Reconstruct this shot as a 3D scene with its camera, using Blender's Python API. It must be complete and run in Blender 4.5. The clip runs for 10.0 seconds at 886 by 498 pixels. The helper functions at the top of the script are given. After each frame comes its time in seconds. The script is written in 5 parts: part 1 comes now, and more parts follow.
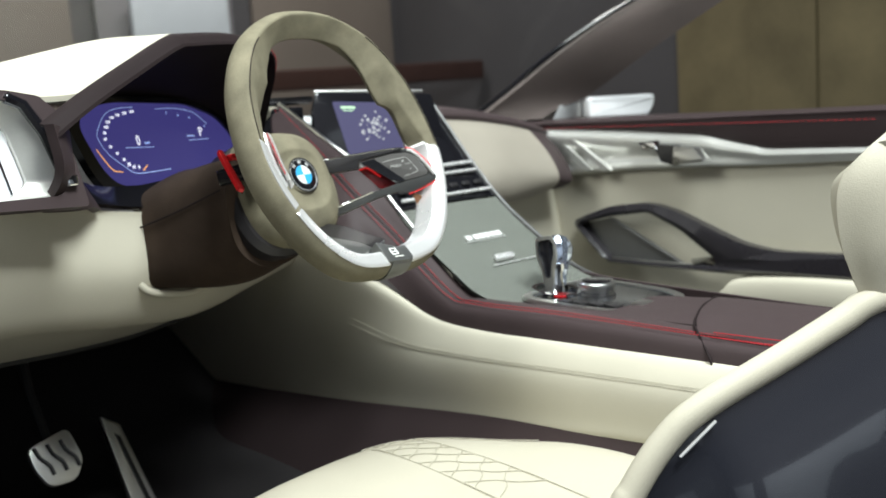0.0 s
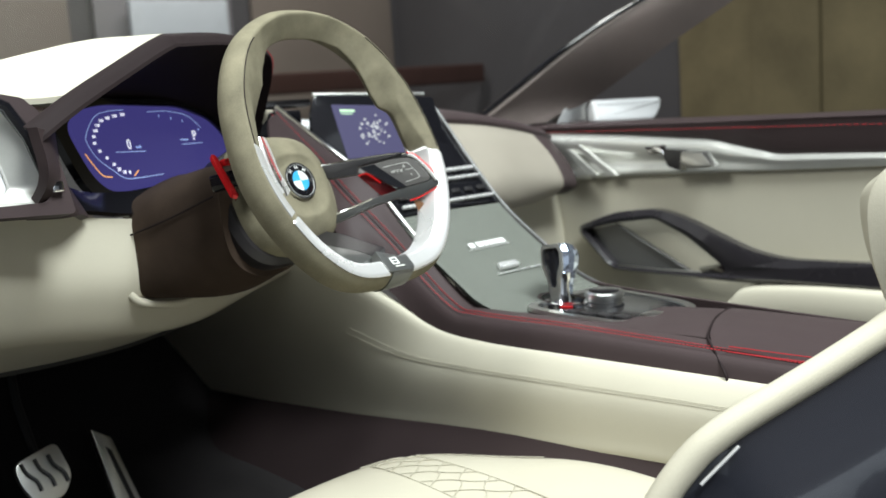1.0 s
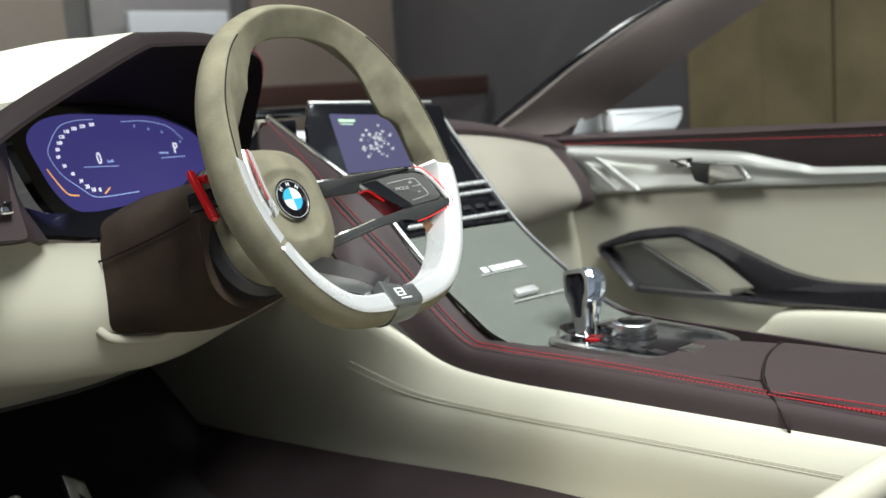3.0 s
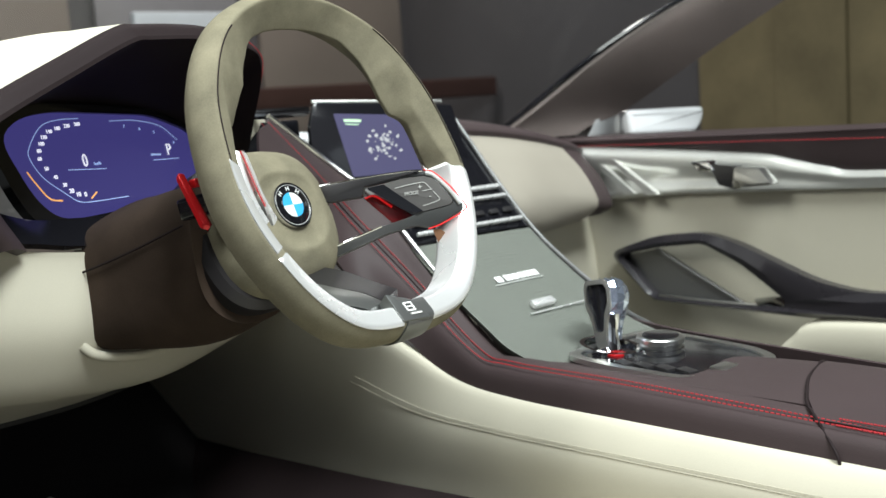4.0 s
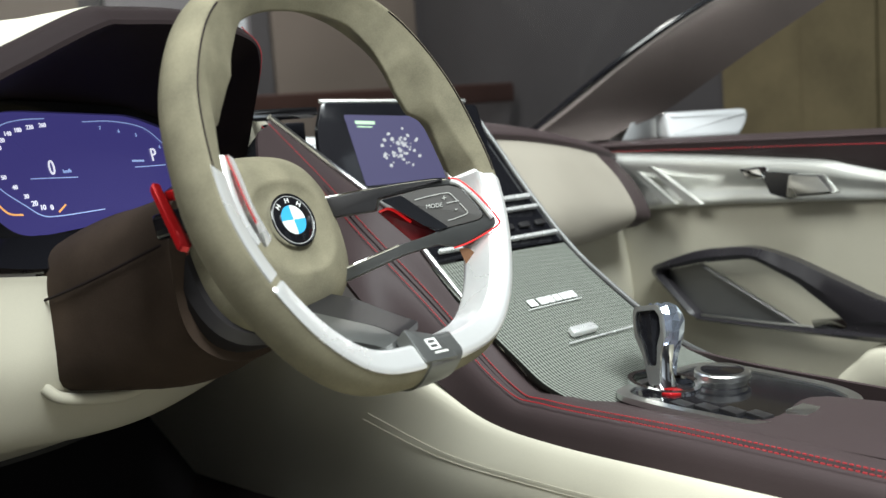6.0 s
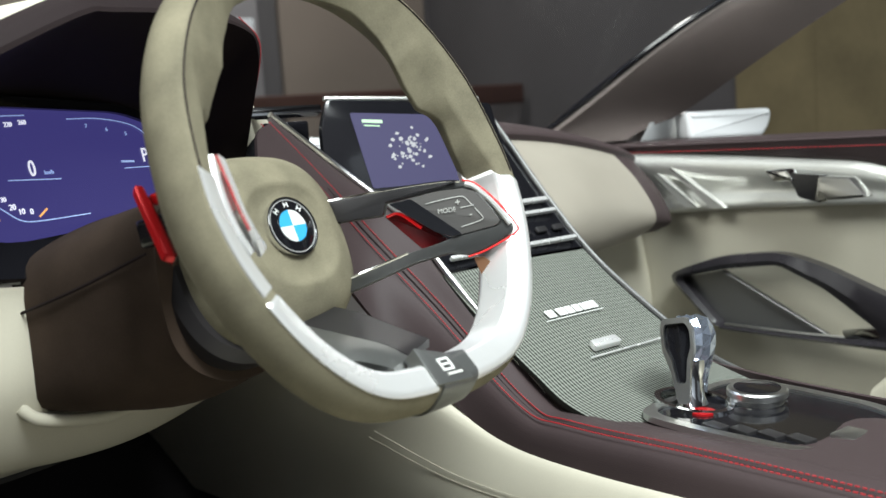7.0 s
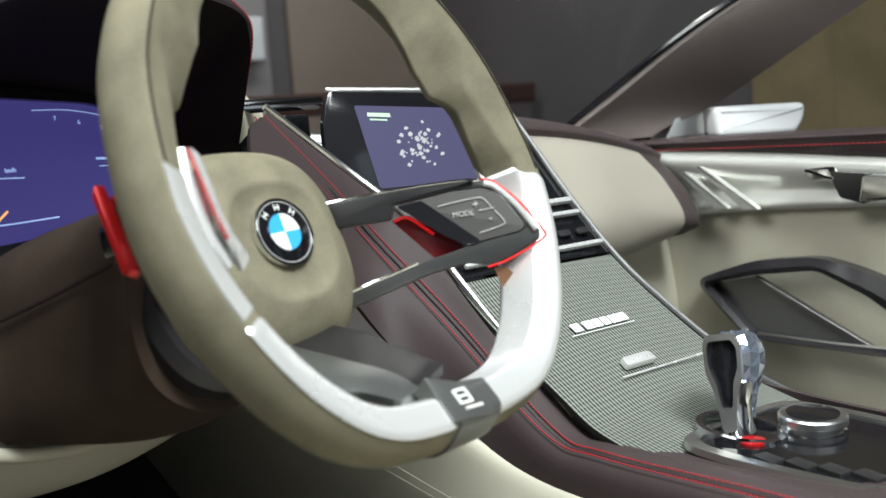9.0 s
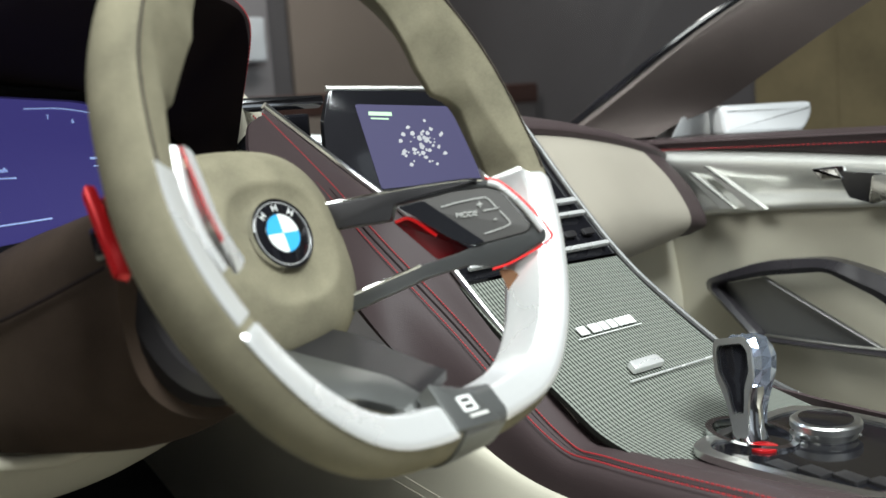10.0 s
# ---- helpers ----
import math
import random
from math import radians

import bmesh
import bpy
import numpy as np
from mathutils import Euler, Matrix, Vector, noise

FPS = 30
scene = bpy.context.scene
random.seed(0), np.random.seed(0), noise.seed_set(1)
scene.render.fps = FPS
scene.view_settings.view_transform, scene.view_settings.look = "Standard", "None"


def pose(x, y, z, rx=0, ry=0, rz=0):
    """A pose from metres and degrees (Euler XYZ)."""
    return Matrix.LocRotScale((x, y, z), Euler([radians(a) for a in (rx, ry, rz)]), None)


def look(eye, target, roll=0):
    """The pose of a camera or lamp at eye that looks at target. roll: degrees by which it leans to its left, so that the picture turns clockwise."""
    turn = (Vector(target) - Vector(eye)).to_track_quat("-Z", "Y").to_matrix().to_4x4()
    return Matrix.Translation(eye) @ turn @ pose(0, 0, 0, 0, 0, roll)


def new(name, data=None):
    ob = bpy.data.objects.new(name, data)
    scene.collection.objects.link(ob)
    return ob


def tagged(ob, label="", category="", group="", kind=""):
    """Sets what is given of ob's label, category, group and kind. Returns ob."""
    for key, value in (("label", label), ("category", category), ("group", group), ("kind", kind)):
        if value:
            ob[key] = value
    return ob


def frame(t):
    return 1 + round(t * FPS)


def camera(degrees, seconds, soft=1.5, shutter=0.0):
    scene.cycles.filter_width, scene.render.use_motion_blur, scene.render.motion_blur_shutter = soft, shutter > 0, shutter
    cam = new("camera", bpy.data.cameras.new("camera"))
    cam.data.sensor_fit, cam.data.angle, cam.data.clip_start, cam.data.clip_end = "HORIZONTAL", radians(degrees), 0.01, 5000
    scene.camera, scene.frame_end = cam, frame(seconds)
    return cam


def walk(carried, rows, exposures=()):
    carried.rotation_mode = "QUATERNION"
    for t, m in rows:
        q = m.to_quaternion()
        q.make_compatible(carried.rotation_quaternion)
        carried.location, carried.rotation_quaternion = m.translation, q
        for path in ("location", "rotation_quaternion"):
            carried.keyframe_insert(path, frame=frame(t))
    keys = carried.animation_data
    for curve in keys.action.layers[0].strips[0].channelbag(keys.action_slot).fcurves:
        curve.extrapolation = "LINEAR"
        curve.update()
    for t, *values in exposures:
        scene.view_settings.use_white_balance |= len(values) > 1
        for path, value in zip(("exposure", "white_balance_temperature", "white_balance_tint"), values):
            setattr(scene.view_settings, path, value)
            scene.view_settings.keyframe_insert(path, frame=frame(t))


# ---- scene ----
cam = camera(47.2, 10.0)
cam.data.dof.use_dof, cam.data.dof.focus_distance, cam.data.dof.aperture_fstop = True, 0.94, 7.1
PATH = [
    (0, (-1.057, -1.101, 0.896), (0.195, 0.428, 0.587), -4.1),
    (0.5, (-1.046, -1.084, 0.897), (0.208, 0.444, 0.59), -4.0),
    (1, (-1.027, -1.06, 0.895), (0.226, 0.469, 0.593), -4.0),
    (1.5, (-1.008, -1.034, 0.895), (0.246, 0.495, 0.599), -4.0),
    (2, (-0.985, -1.002, 0.893), (0.27, 0.529, 0.607), -4.1),
    (3.5, (-0.911, -0.9, 0.887), (0.338, 0.638, 0.612), -4.1),
    (4, (-0.886, -0.865, 0.885), (0.357, 0.678, 0.613), -4.1),
    (4.5, (-0.863, -0.834, 0.882), (0.377, 0.713, 0.616), -4.2),
    (5, (-0.839, -0.8, 0.881), (0.396, 0.751, 0.62), -4.1),
    (5.5, (-0.816, -0.766, 0.879), (0.413, 0.79, 0.621), -4.2),
    (7, (-0.75, -0.672, 0.873), (0.459, 0.9, 0.623), -4.2),
    (7.5, (-0.732, -0.647, 0.871), (0.474, 0.929, 0.621), -4.3),
    (8, (-0.713, -0.621, 0.869), (0.489, 0.958, 0.619), -4.3),
    (8.5, (-0.699, -0.602, 0.867), (0.498, 0.98, 0.619), -4.3),
    (9, (-0.688, -0.586, 0.866), (0.506, 0.999, 0.618), -4.3),
    (9.5, (-0.68, -0.576, 0.865), (0.511, 1.011, 0.617), -4.3),
    (10, (-0.676, -0.569, 0.864), (0.515, 1.019, 0.618), -4.4),
]
walk(cam, [(t, look(eye, target, roll)) for t, eye, target, roll in PATH])

# ---------- world and light ----------
world = bpy.data.worlds.new("hall_air")
world.use_nodes = True
scene.world = world
world.node_tree.nodes["Background"].inputs[0].default_value = (0.80, 0.86, 1.0, 1)
world.node_tree.nodes["Background"].inputs[1].default_value = 0.09
scene.view_settings.exposure = 0.04


def area_lamp(name, eye, target, sx, sy, power, colour=(1, 1, 1)):
    data = bpy.data.lights.new(name, "AREA")
    data.shape, data.size, data.size_y, data.energy, data.color = "RECTANGLE", sx, sy, power, colour
    ob = new(name, data)
    ob.matrix_world = look(eye, target)
    return ob


area_lamp("hall_lamp_key", (-0.35, -1.85, 3.15), (-0.25, 0.0, 0.78), 1.0, 1.0, 145, (0.93, 1.0, 1.0))
area_lamp("hall_lamp_side", (-2.4, 0.2, 3.0), (0.1, 0.0, 0.6), 1.2, 1.2, 52, (0.96, 1.0, 0.96))
area_lamp("hall_lamp_ceiling", (-0.2, -0.3, 3.7), (0.1, 0.0, 0.7), 2.0, 1.6, 74, (0.92, 1.0, 1.0))
area_lamp("hall_lamp_back", (2.6, 4.6, 4.2), (2.6, 6.0, 0.8), 3.0, 1.0, 100, (1.0, 0.97, 0.92))
# unseen rear lamp, added to brighten the wall for reflections in gloss and chrome
area_lamp("rear_reflection_fill", (-1.5, -4.0, 4.5), (-1.5, -5.8, 1.6), 4.0, 1.0, 170, (0.92, 0.97, 1.0))

# ---------- materials ----------


def material(name, colour, rough=0.5, metal=0.0, grain=0.0, scale=300.0, bump=0.0, vary=0.0, coat=0.0, emit=None, power=0.0, vscale=9.0, sheen=0.0, spec=0.5):
    m = bpy.data.materials.new(name)
    m.use_nodes = True
    nt = m.node_tree
    b = nt.nodes["Principled BSDF"]
    b.inputs["Base Color"].default_value = (*colour, 1)
    b.inputs["Roughness"].default_value = rough
    b.inputs["Metallic"].default_value = metal
    b.inputs["Coat Weight"].default_value = coat
    b.inputs["Sheen Weight"].default_value = sheen
    b.inputs["Specular IOR Level"].default_value = spec
    tc = nt.nodes.new("ShaderNodeTexCoord")
    if vary or grain:
        big = nt.nodes.new("ShaderNodeTexNoise")
        big.inputs["Scale"].default_value = vscale
        big.inputs["Detail"].default_value = 5
        nt.links.new(tc.outputs["Object"], big.inputs["Vector"])
        fine = nt.nodes.new("ShaderNodeTexNoise")
        fine.inputs["Scale"].default_value = scale
        nt.links.new(tc.outputs["Object"], fine.inputs["Vector"])
        add = nt.nodes.new("ShaderNodeMath")
        add.operation = "MULTIPLY_ADD"
        add.inputs[1].default_value = vary * 2
        add.inputs[2].default_value = 1 - vary
        nt.links.new(big.outputs["Fac"], add.inputs[0])
        add2 = nt.nodes.new("ShaderNodeMath")
        add2.operation = "MULTIPLY_ADD"
        add2.inputs[1].default_value = grain * 2
        nt.links.new(fine.outputs["Fac"], add2.inputs[0])
        nt.links.new(add.outputs[0], add2.inputs[2])
        sub = nt.nodes.new("ShaderNodeMath")
        sub.operation = "SUBTRACT"
        sub.inputs[1].default_value = grain
        nt.links.new(add2.outputs[0], sub.inputs[0])
        mul = nt.nodes.new("ShaderNodeVectorMath")
        mul.operation = "SCALE"
        mul.inputs[0].default_value = colour
        nt.links.new(sub.outputs[0], mul.inputs["Scale"])
        nt.links.new(mul.outputs[0], b.inputs["Base Color"])
        rr = nt.nodes.new("ShaderNodeMath")
        rr.operation = "MULTIPLY_ADD"
        rr.inputs[1].default_value = 0.16
        rr.inputs[2].default_value = max(0.02, rough - 0.08)
        nt.links.new(big.outputs["Fac"], rr.inputs[0])
        nt.links.new(rr.outputs[0], b.inputs["Roughness"])
    if bump:
        vo = nt.nodes.new("ShaderNodeTexVoronoi")
        vo.inputs["Scale"].default_value = scale * 2
        nt.links.new(tc.outputs["Object"], vo.inputs["Vector"])
        bp = nt.nodes.new("ShaderNodeBump")
        bp.inputs["Strength"].default_value = bump
        bp.inputs["Distance"].default_value = 0.0006
        nt.links.new(vo.outputs["Distance"], bp.inputs["Height"])
        nt.links.new(bp.outputs[0], b.inputs["Normal"])
    if emit:
        b.inputs["Emission Color"].default_value = (*emit, 1)
        b.inputs["Emission Strength"].default_value = power
    return m


CREAM = material("cream_leather", (0.53, 0.50, 0.405), 0.55, grain=0.03, scale=500, bump=0.12, vary=0.05, spec=0.22)
GREIGE = material("greige_leather", (0.33, 0.30, 0.25), 0.5, grain=0.03, scale=500, bump=0.12, vary=0.08, spec=0.25)
CREAM_SEAT = material("cream_seat_leather", (0.45, 0.42, 0.335), 0.55, grain=0.04, scale=420, bump=0.2, vary=0.06, spec=0.22)
PLUM = material("plum_brown_leather", (0.050, 0.036, 0.037), 0.52, grain=0.05, scale=520, bump=0.2, vary=0.10, spec=0.18)
DARK = material("dark_leather", (0.019, 0.0135, 0.014), 0.62, grain=0.06, scale=520, bump=0.2, vary=0.10, spec=0.08)
SUEDE = material("taupe_suede", (0.190, 0.172, 0.118), 0.85, grain=0.18, scale=700, bump=0.3, vary=0.50, vscale=34, spec=0.2)
SUEDE_BROWN = material("brown_suede", (0.052, 0.036, 0.027), 0.9, grain=0.14, scale=600, bump=0.25, vary=0.75, vscale=16, spec=0.12)
SATIN = material("satin_aluminium", (0.70, 0.70, 0.68), 0.30, metal=1.0, grain=0.03, scale=300, vary=0.03)
DOORMETAL = material("brushed_door_metal", (0.70, 0.70, 0.66), 0.32, metal=0.55, grain=0.04, scale=260, vary=0.06)
CHROME = material("chrome", (0.85, 0.86, 0.88), 0.08, metal=1.0)
GLOSS = material("black_gloss", (0.008, 0.008, 0.010), 0.10, coat=0.3)
SHELL = material("black_seat_shell", (0.014, 0.015, 0.020), 0.12, coat=0.8)
SMOKE = material("smoked_metal", (0.05, 0.048, 0.050), 0.36, metal=0.6, grain=0.03, scale=300, vary=0.05)
RED = material("red_anodised", (0.55, 0.012, 0.015), 0.25, metal=0.4)
THREAD = material("red_thread", (0.36, 0.016, 0.022), 0.7)
GREYTHREAD = material("cream_thread", (0.45, 0.42, 0.335), 0.8)
CARPET = material("dark_carpet", (0.022, 0.019, 0.020), 0.95, grain=0.3, scale=900, bump=0.5, vary=0.2)
PLASTIC = material("dark_plastic", (0.018, 0.018, 0.019), 0.5, grain=0.05, scale=600, vary=0.1)
WHITE = material("white_mark", (0.75, 0.76, 0.74), 0.35)
BLUE = material("sky_blue_enamel", (0.05, 0.38, 0.72), 0.25, coat=0.5)
SCREEN = material("violet_display", (0.01, 0.01, 0.03), 0.25, emit=(0.085, 0.075, 0.33), power=0.50)
SCREENIN = material("violet_display_inner", (0.01, 0.01, 0.03), 0.25, emit=(0.055, 0.055, 0.26), power=0.75)
SCREEN_C = material("grey_violet_display", (0.02, 0.02, 0.04), 0.25, emit=(0.105, 0.098, 0.20), power=0.66)
GLYPH = material("display_glyph", (0.6, 0.6, 0.65), 0.4, emit=(0.85, 0.87, 1.0), power=0.8)
GLYPHDIM = material("display_glyph_dim", (0.3, 0.4, 0.6), 0.4, emit=(0.30, 0.42, 0.75), power=0.7)
AMBER = material("display_amber", (0.6, 0.3, 0.1), 0.4, emit=(0.9, 0.42, 0.12), power=0.8)
GREENISH = material("display_green", (0.3, 0.5, 0.3), 0.4, emit=(0.42, 0.55, 0.42), power=0.7)
PAINT = material("silver_car_paint", (0.90, 0.91, 0.92), 0.25, metal=0.0, coat=0.8, vary=0.03)
HALLFLOOR = material("grey_hall_floor", (0.12, 0.12, 0.12), 0.35, grain=0.06, scale=60, vary=0.12, vscale=1.5)
HALLDARK = material("dark_hall_wall", (0.085, 0.080, 0.085), 0.7, vary=0.3, grain=0.05, scale=12, vscale=0.8)
CURTAIN = material("olive_wall_panel", (0.185, 0.150, 0.080), 0.7, vary=0.75, grain=0.10, scale=30, vscale=1.6)
HALLGREY = material("grey_hall_panel", (0.22, 0.21, 0.22), 0.6, vary=0.3, grain=0.05, scale=12, vscale=0.9)
HALLBROWN = material("brown_hall_panel", (0.20, 0.165, 0.14), 0.6, vary=0.3, grain=0.05, scale=12, vscale=0.9)
INLAY = material("satin_silver_inlay", (0.90, 0.90, 0.89), 0.28, metal=0.60, grain=0.02, scale=300, vary=0.02)
SMOKE_L = material("satin_grey_metal", (0.20, 0.205, 0.20), 0.34, metal=0.75, grain=0.03, scale=300, vary=0.05)
PADGLASS = material("smoked_pad_glass", (0.10, 0.096, 0.092), 0.25, coat=0.4)
PILLARCLOTH = material("brown_pillar_cloth", (0.10, 0.080, 0.073), 0.85, grain=0.1, scale=500, bump=0.2, vary=0.3, vscale=7)
LOOPDARK = material("dark_loop_lacquer", (0.020, 0.018, 0.021), 0.28, coat=0.3, vary=0.1)
COLLAR = material("dark_satin_collar", (0.020, 0.018, 0.019), 0.42, vary=0.1, spec=0.3)
DEEPRED = material("deep_red_lacquer", (0.10, 0.003, 0.004), 0.2)
SPOKEMETAL = material("spoke_metal", (0.115, 0.117, 0.115), 0.33, metal=0.75, grain=0.03, scale=300, vary=0.06)
BLADE = material("grey_blade_metal", (0.14, 0.14, 0.14), 0.3, metal=0.6, vary=0.1)
MARK = material("pale_pad_mark", (0.55, 0.55, 0.52), 0.5)
REDGLOW = material("lit_red_line", (0.6, 0.01, 0.01), 0.3, emit=(0.8, 0.01, 0.015), power=0.35)
AMBERGLASS = material("copper_glass", (0.35, 0.18, 0.10), 0.25, metal=0.5)
CRYSTAL = material("crystal", (0.62, 0.70, 0.85), 0.10, metal=0.9)
PALE = material("pale_hall_panel", (0.62, 0.66, 0.70), 0.5, vary=0.1, grain=0.05, scale=20)


def carbon():
    m = material("carbon_weave", (0.2, 0.2, 0.19), 0.55, spec=0.2)
    nt = m.node_tree
    b = nt.nodes["Principled BSDF"]
    tc = nt.nodes.new("ShaderNodeTexCoord")
    w = nt.nodes.new("ShaderNodeTexWave")
    w.wave_type, w.bands_direction = "BANDS", "X"
    w.inputs["Scale"].default_value = 84
    w.inputs["Distortion"].default_value = 0.4
    w2 = nt.nodes.new("ShaderNodeTexWave")
    w2.wave_type, w2.bands_direction = "BANDS", "Y"
    w2.inputs["Scale"].default_value = 56
    w2.inputs["Distortion"].default_value = 0.4
    for q in (w, w2):
        nt.links.new(tc.outputs["Object"], q.inputs["Vector"])
    mix = nt.nodes.new("ShaderNodeMath")
    mix.operation = "MULTIPLY_ADD"
    mix.inputs[1].default_value = 0.28
    nt.links.new(w2.outputs["Fac"], mix.inputs[0])
    nt.links.new(w.outputs["Fac"], mix.inputs[2])
    ramp = nt.nodes.new("ShaderNodeValToRGB")
    ramp.color_ramp.elements[0].position, ramp.color_ramp.elements[0].color = 0.3, (0.022, 0.025, 0.021, 1)
    ramp.color_ramp.elements[1].position, ramp.color_ramp.elements[1].color = 0.95, (0.235, 0.25, 0.22, 1)
    nt.links.new(mix.outputs[0], ramp.inputs[0])
    nt.links.new(ramp.outputs[0], b.inputs["Base Color"])
    bp = nt.nodes.new("ShaderNodeBump")
    bp.inputs["Strength"].default_value = 0.5
    bp.inputs["Distance"].default_value = 0.0008
    nt.links.new(mix.outputs[0], bp.inputs["Height"])
    nt.links.new(bp.outputs[0], b.inputs["Normal"])
    return m


CARBON = carbon()


def glass():
    m = bpy.data.materials.new("windscreen_glass")
    m.use_nodes = True
    b = m.node_tree.nodes["Principled BSDF"]
    b.inputs["Base Color"].default_value = (0.93, 0.95, 0.95, 1)
    b.inputs["Roughness"].default_value = 0.0
    b.inputs["Transmission Weight"].default_value = 1.0
    b.inputs["IOR"].default_value = 1.12
    return m


GLASS = glass()

# ---------- mesh helpers ----------


def part(name, bm, mat, parent=None, label="", smooth=True, m=None):
    if bm.faces:
        bmesh.ops.recalc_face_normals(bm, faces=bm.faces)
    me = bpy.data.meshes.new(name)
    bm.to_mesh(me)
    bm.free()
    me.materials.append(mat)
    for p in me.polygons:
        p.use_smooth = smooth
    ob = new(name, me)
    if smooth:
        me.set_sharp_from_angle(angle=radians(38))
    if m is not None:
        ob.matrix_world = m
    if parent is not None:
        ob.parent = parent
        ob.matrix_parent_inverse = parent.matrix_basis.inverted()
    if label:
        ob["label"] = label
    return ob


def thing(name, label, category, kind="", group=""):
    return tagged(new(name), label, category, group, kind)


def spline(pts, n, closed=False):
    """n points along a Catmull-Rom curve through pts."""
    p = np.array(pts, float)
    k = len(p)
    segs = k if closed else k - 1
    out = []
    count = n if closed else n - 1
    for i in range(n):
        s = segs * i / count
        j = min(int(s), segs - 1)
        f = s - j
        if closed:
            a, b, c, d = (p[(j + q) % k] for q in (-1, 0, 1, 2))
        else:
            b, c = p[j], p[j + 1]
            a = p[j - 1] if j > 0 else 2 * b - c
            d = p[j + 2] if j + 2 < k else 2 * c - b
        out.append(0.5 * (2 * b + (c - a) * f + (2 * a - 5 * b + 4 * c - d) * f * f + (3 * b - a - 3 * c + d) * f ** 3))
    return np.array(out)


def grid_mesh(g, wrap_u=False, wrap_v=False, cap=False):
    bm = bmesh.new()
    vs = [[bm.verts.new(p) for p in row] for row in g]
    nr, nc = len(vs), len(vs[0])
    for i in range(nr if wrap_v else nr - 1):
        for j in range(nc if wrap_u else nc - 1):
            a, b = vs[i], vs[(i + 1) % nr]
            bm.faces.new((a[j], a[(j + 1) % nc], b[(j + 1) % nc], b[j]))
    if cap:
        bm.faces.new(vs[0])
        bm.faces.new(vs[-1][::-1])
    return bm


def loft(rows, nu=24, nv=24, thick=0.0):
    """A smooth sheet through rows of control points; thick gives it a body."""
    a = [spline(r, nu) for r in rows]
    g = np.array([spline([row[j] for row in a], nv) for j in range(nu)])
    bm = grid_mesh(g)
    if thick:
        bmesh.ops.recalc_face_normals(bm, faces=bm.faces)
        bmesh.ops.solidify(bm, geom=bm.faces[:], thickness=thick)
    return bm


def sweep(path, section, closed=False, up=(0, 0, 1), scale=None):
    """Sweeps a closed 2D section along 3D points; section x lies sideways, y along up."""
    p = np.array(path, float)
    n = len(p)
    g = []
    for i in range(n):
        a = p[(i - 1) % n] if closed or i > 0 else p[i]
        b = p[(i + 1) % n] if closed or i < n - 1 else p[i]
        t = Vector(b - a).normalized()
        side = t.cross(Vector(up)).normalized()
        nu = side.cross(t)
        s = 1 if scale is None else scale[i]
        g.append([Vector(p[i]) + side * (x * s) + nu * (y * s) for x, y in section])
    return grid_mesh(g, wrap_u=True, wrap_v=closed, cap=not closed)


def circle(r, n=8, ry=None, power=2.0):
    ry = r if ry is None else ry
    out = []
    for i in range(n):
        c, s = math.cos(2 * math.pi * i / n), math.sin(2 * math.pi * i / n)
        out.append((r * math.copysign(abs(c) ** (2 / power), c), ry * math.copysign(abs(s) ** (2 / power), s)))
    return out


def rounded(pts, r, seg=4):
    """A 2D polygon with its corners rounded."""
    out = []
    n = len(pts)
    for i in range(n):
        p, a, b = Vector(pts[i]), Vector(pts[i - 1]), Vector(pts[(i + 1) % n])
        ra = min(r, (a - p).length * 0.45)
        rb = min(r, (b - p).length * 0.45)
        s, e = p + (a - p).normalized() * ra, p + (b - p).normalized() * rb
        for k in range(seg + 1):
            f = k / seg
            out.append(tuple(s * (1 - f) ** 2 + p * 2 * f * (1 - f) + e * f * f))
    return out


def slab(outline, depth, bevel=0.0, z0=0.0, seg=2):
    """A plate with that outline in x, y, from z0 to z0 + depth."""
    bm = bmesh.new()
    f = bm.faces.new([bm.verts.new((x, y, z0)) for x, y in outline])
    ex = bmesh.ops.extrude_face_region(bm, geom=[f])
    bmesh.ops.translate(bm, verts=[v for v in ex["geom"] if isinstance(v, bmesh.types.BMVert)], vec=(0, 0, depth))
    if bevel:
        top = [e for e in bm.edges if all(abs(v.co.z - z0 - depth) < 1e-6 for v in e.verts)]
        bmesh.ops.bevel(bm, geom=top, offset=bevel, segments=seg, affect="EDGES", profile=0.6)
    return bm


def ring(outline, inner, depth, z0=0.0):
    """A frame between two outlines of the same number of points."""
    n = len(outline)
    g = []
    for pts, z in ((outline, z0), (outline, z0 + depth), (inner, z0 + depth), (inner, z0)):
        g.append([(x, y, z) for x, y in pts])
    return grid_mesh(g, wrap_u=True, wrap_v=True)


def box(sx, sy, sz, bevel=0.0, at=(0, 0, 0)):
    bm = bmesh.new()
    bmesh.ops.create_cube(bm, size=1)
    bmesh.ops.scale(bm, vec=(sx, sy, sz), verts=bm.verts)
    bmesh.ops.translate(bm, vec=at, verts=bm.verts)
    if bevel:
        bmesh.ops.bevel(bm, geom=bm.edges[:], offset=bevel, segments=3, affect="EDGES", profile=0.6)
    return bm


def revolve(profile, n=40, power=2.0):
    """Turns (radius, z) pairs about z; power above 2 squares the circle."""
    g = []
    for r, z in profile:
        g.append([(x, y, z) for x, y in circle(max(r, 1e-4), n, power=power)])
    return grid_mesh(g, wrap_u=True, cap=True)


def frame_of(origin, u, v):
    """A pose whose x runs along u and whose y lies towards v."""
    x = Vector(u).normalized()
    z = x.cross(Vector(v)).normalized()
    y = z.cross(x)
    return Matrix.Translation(origin) @ Matrix((x, y, z)).transposed().to_4x4()


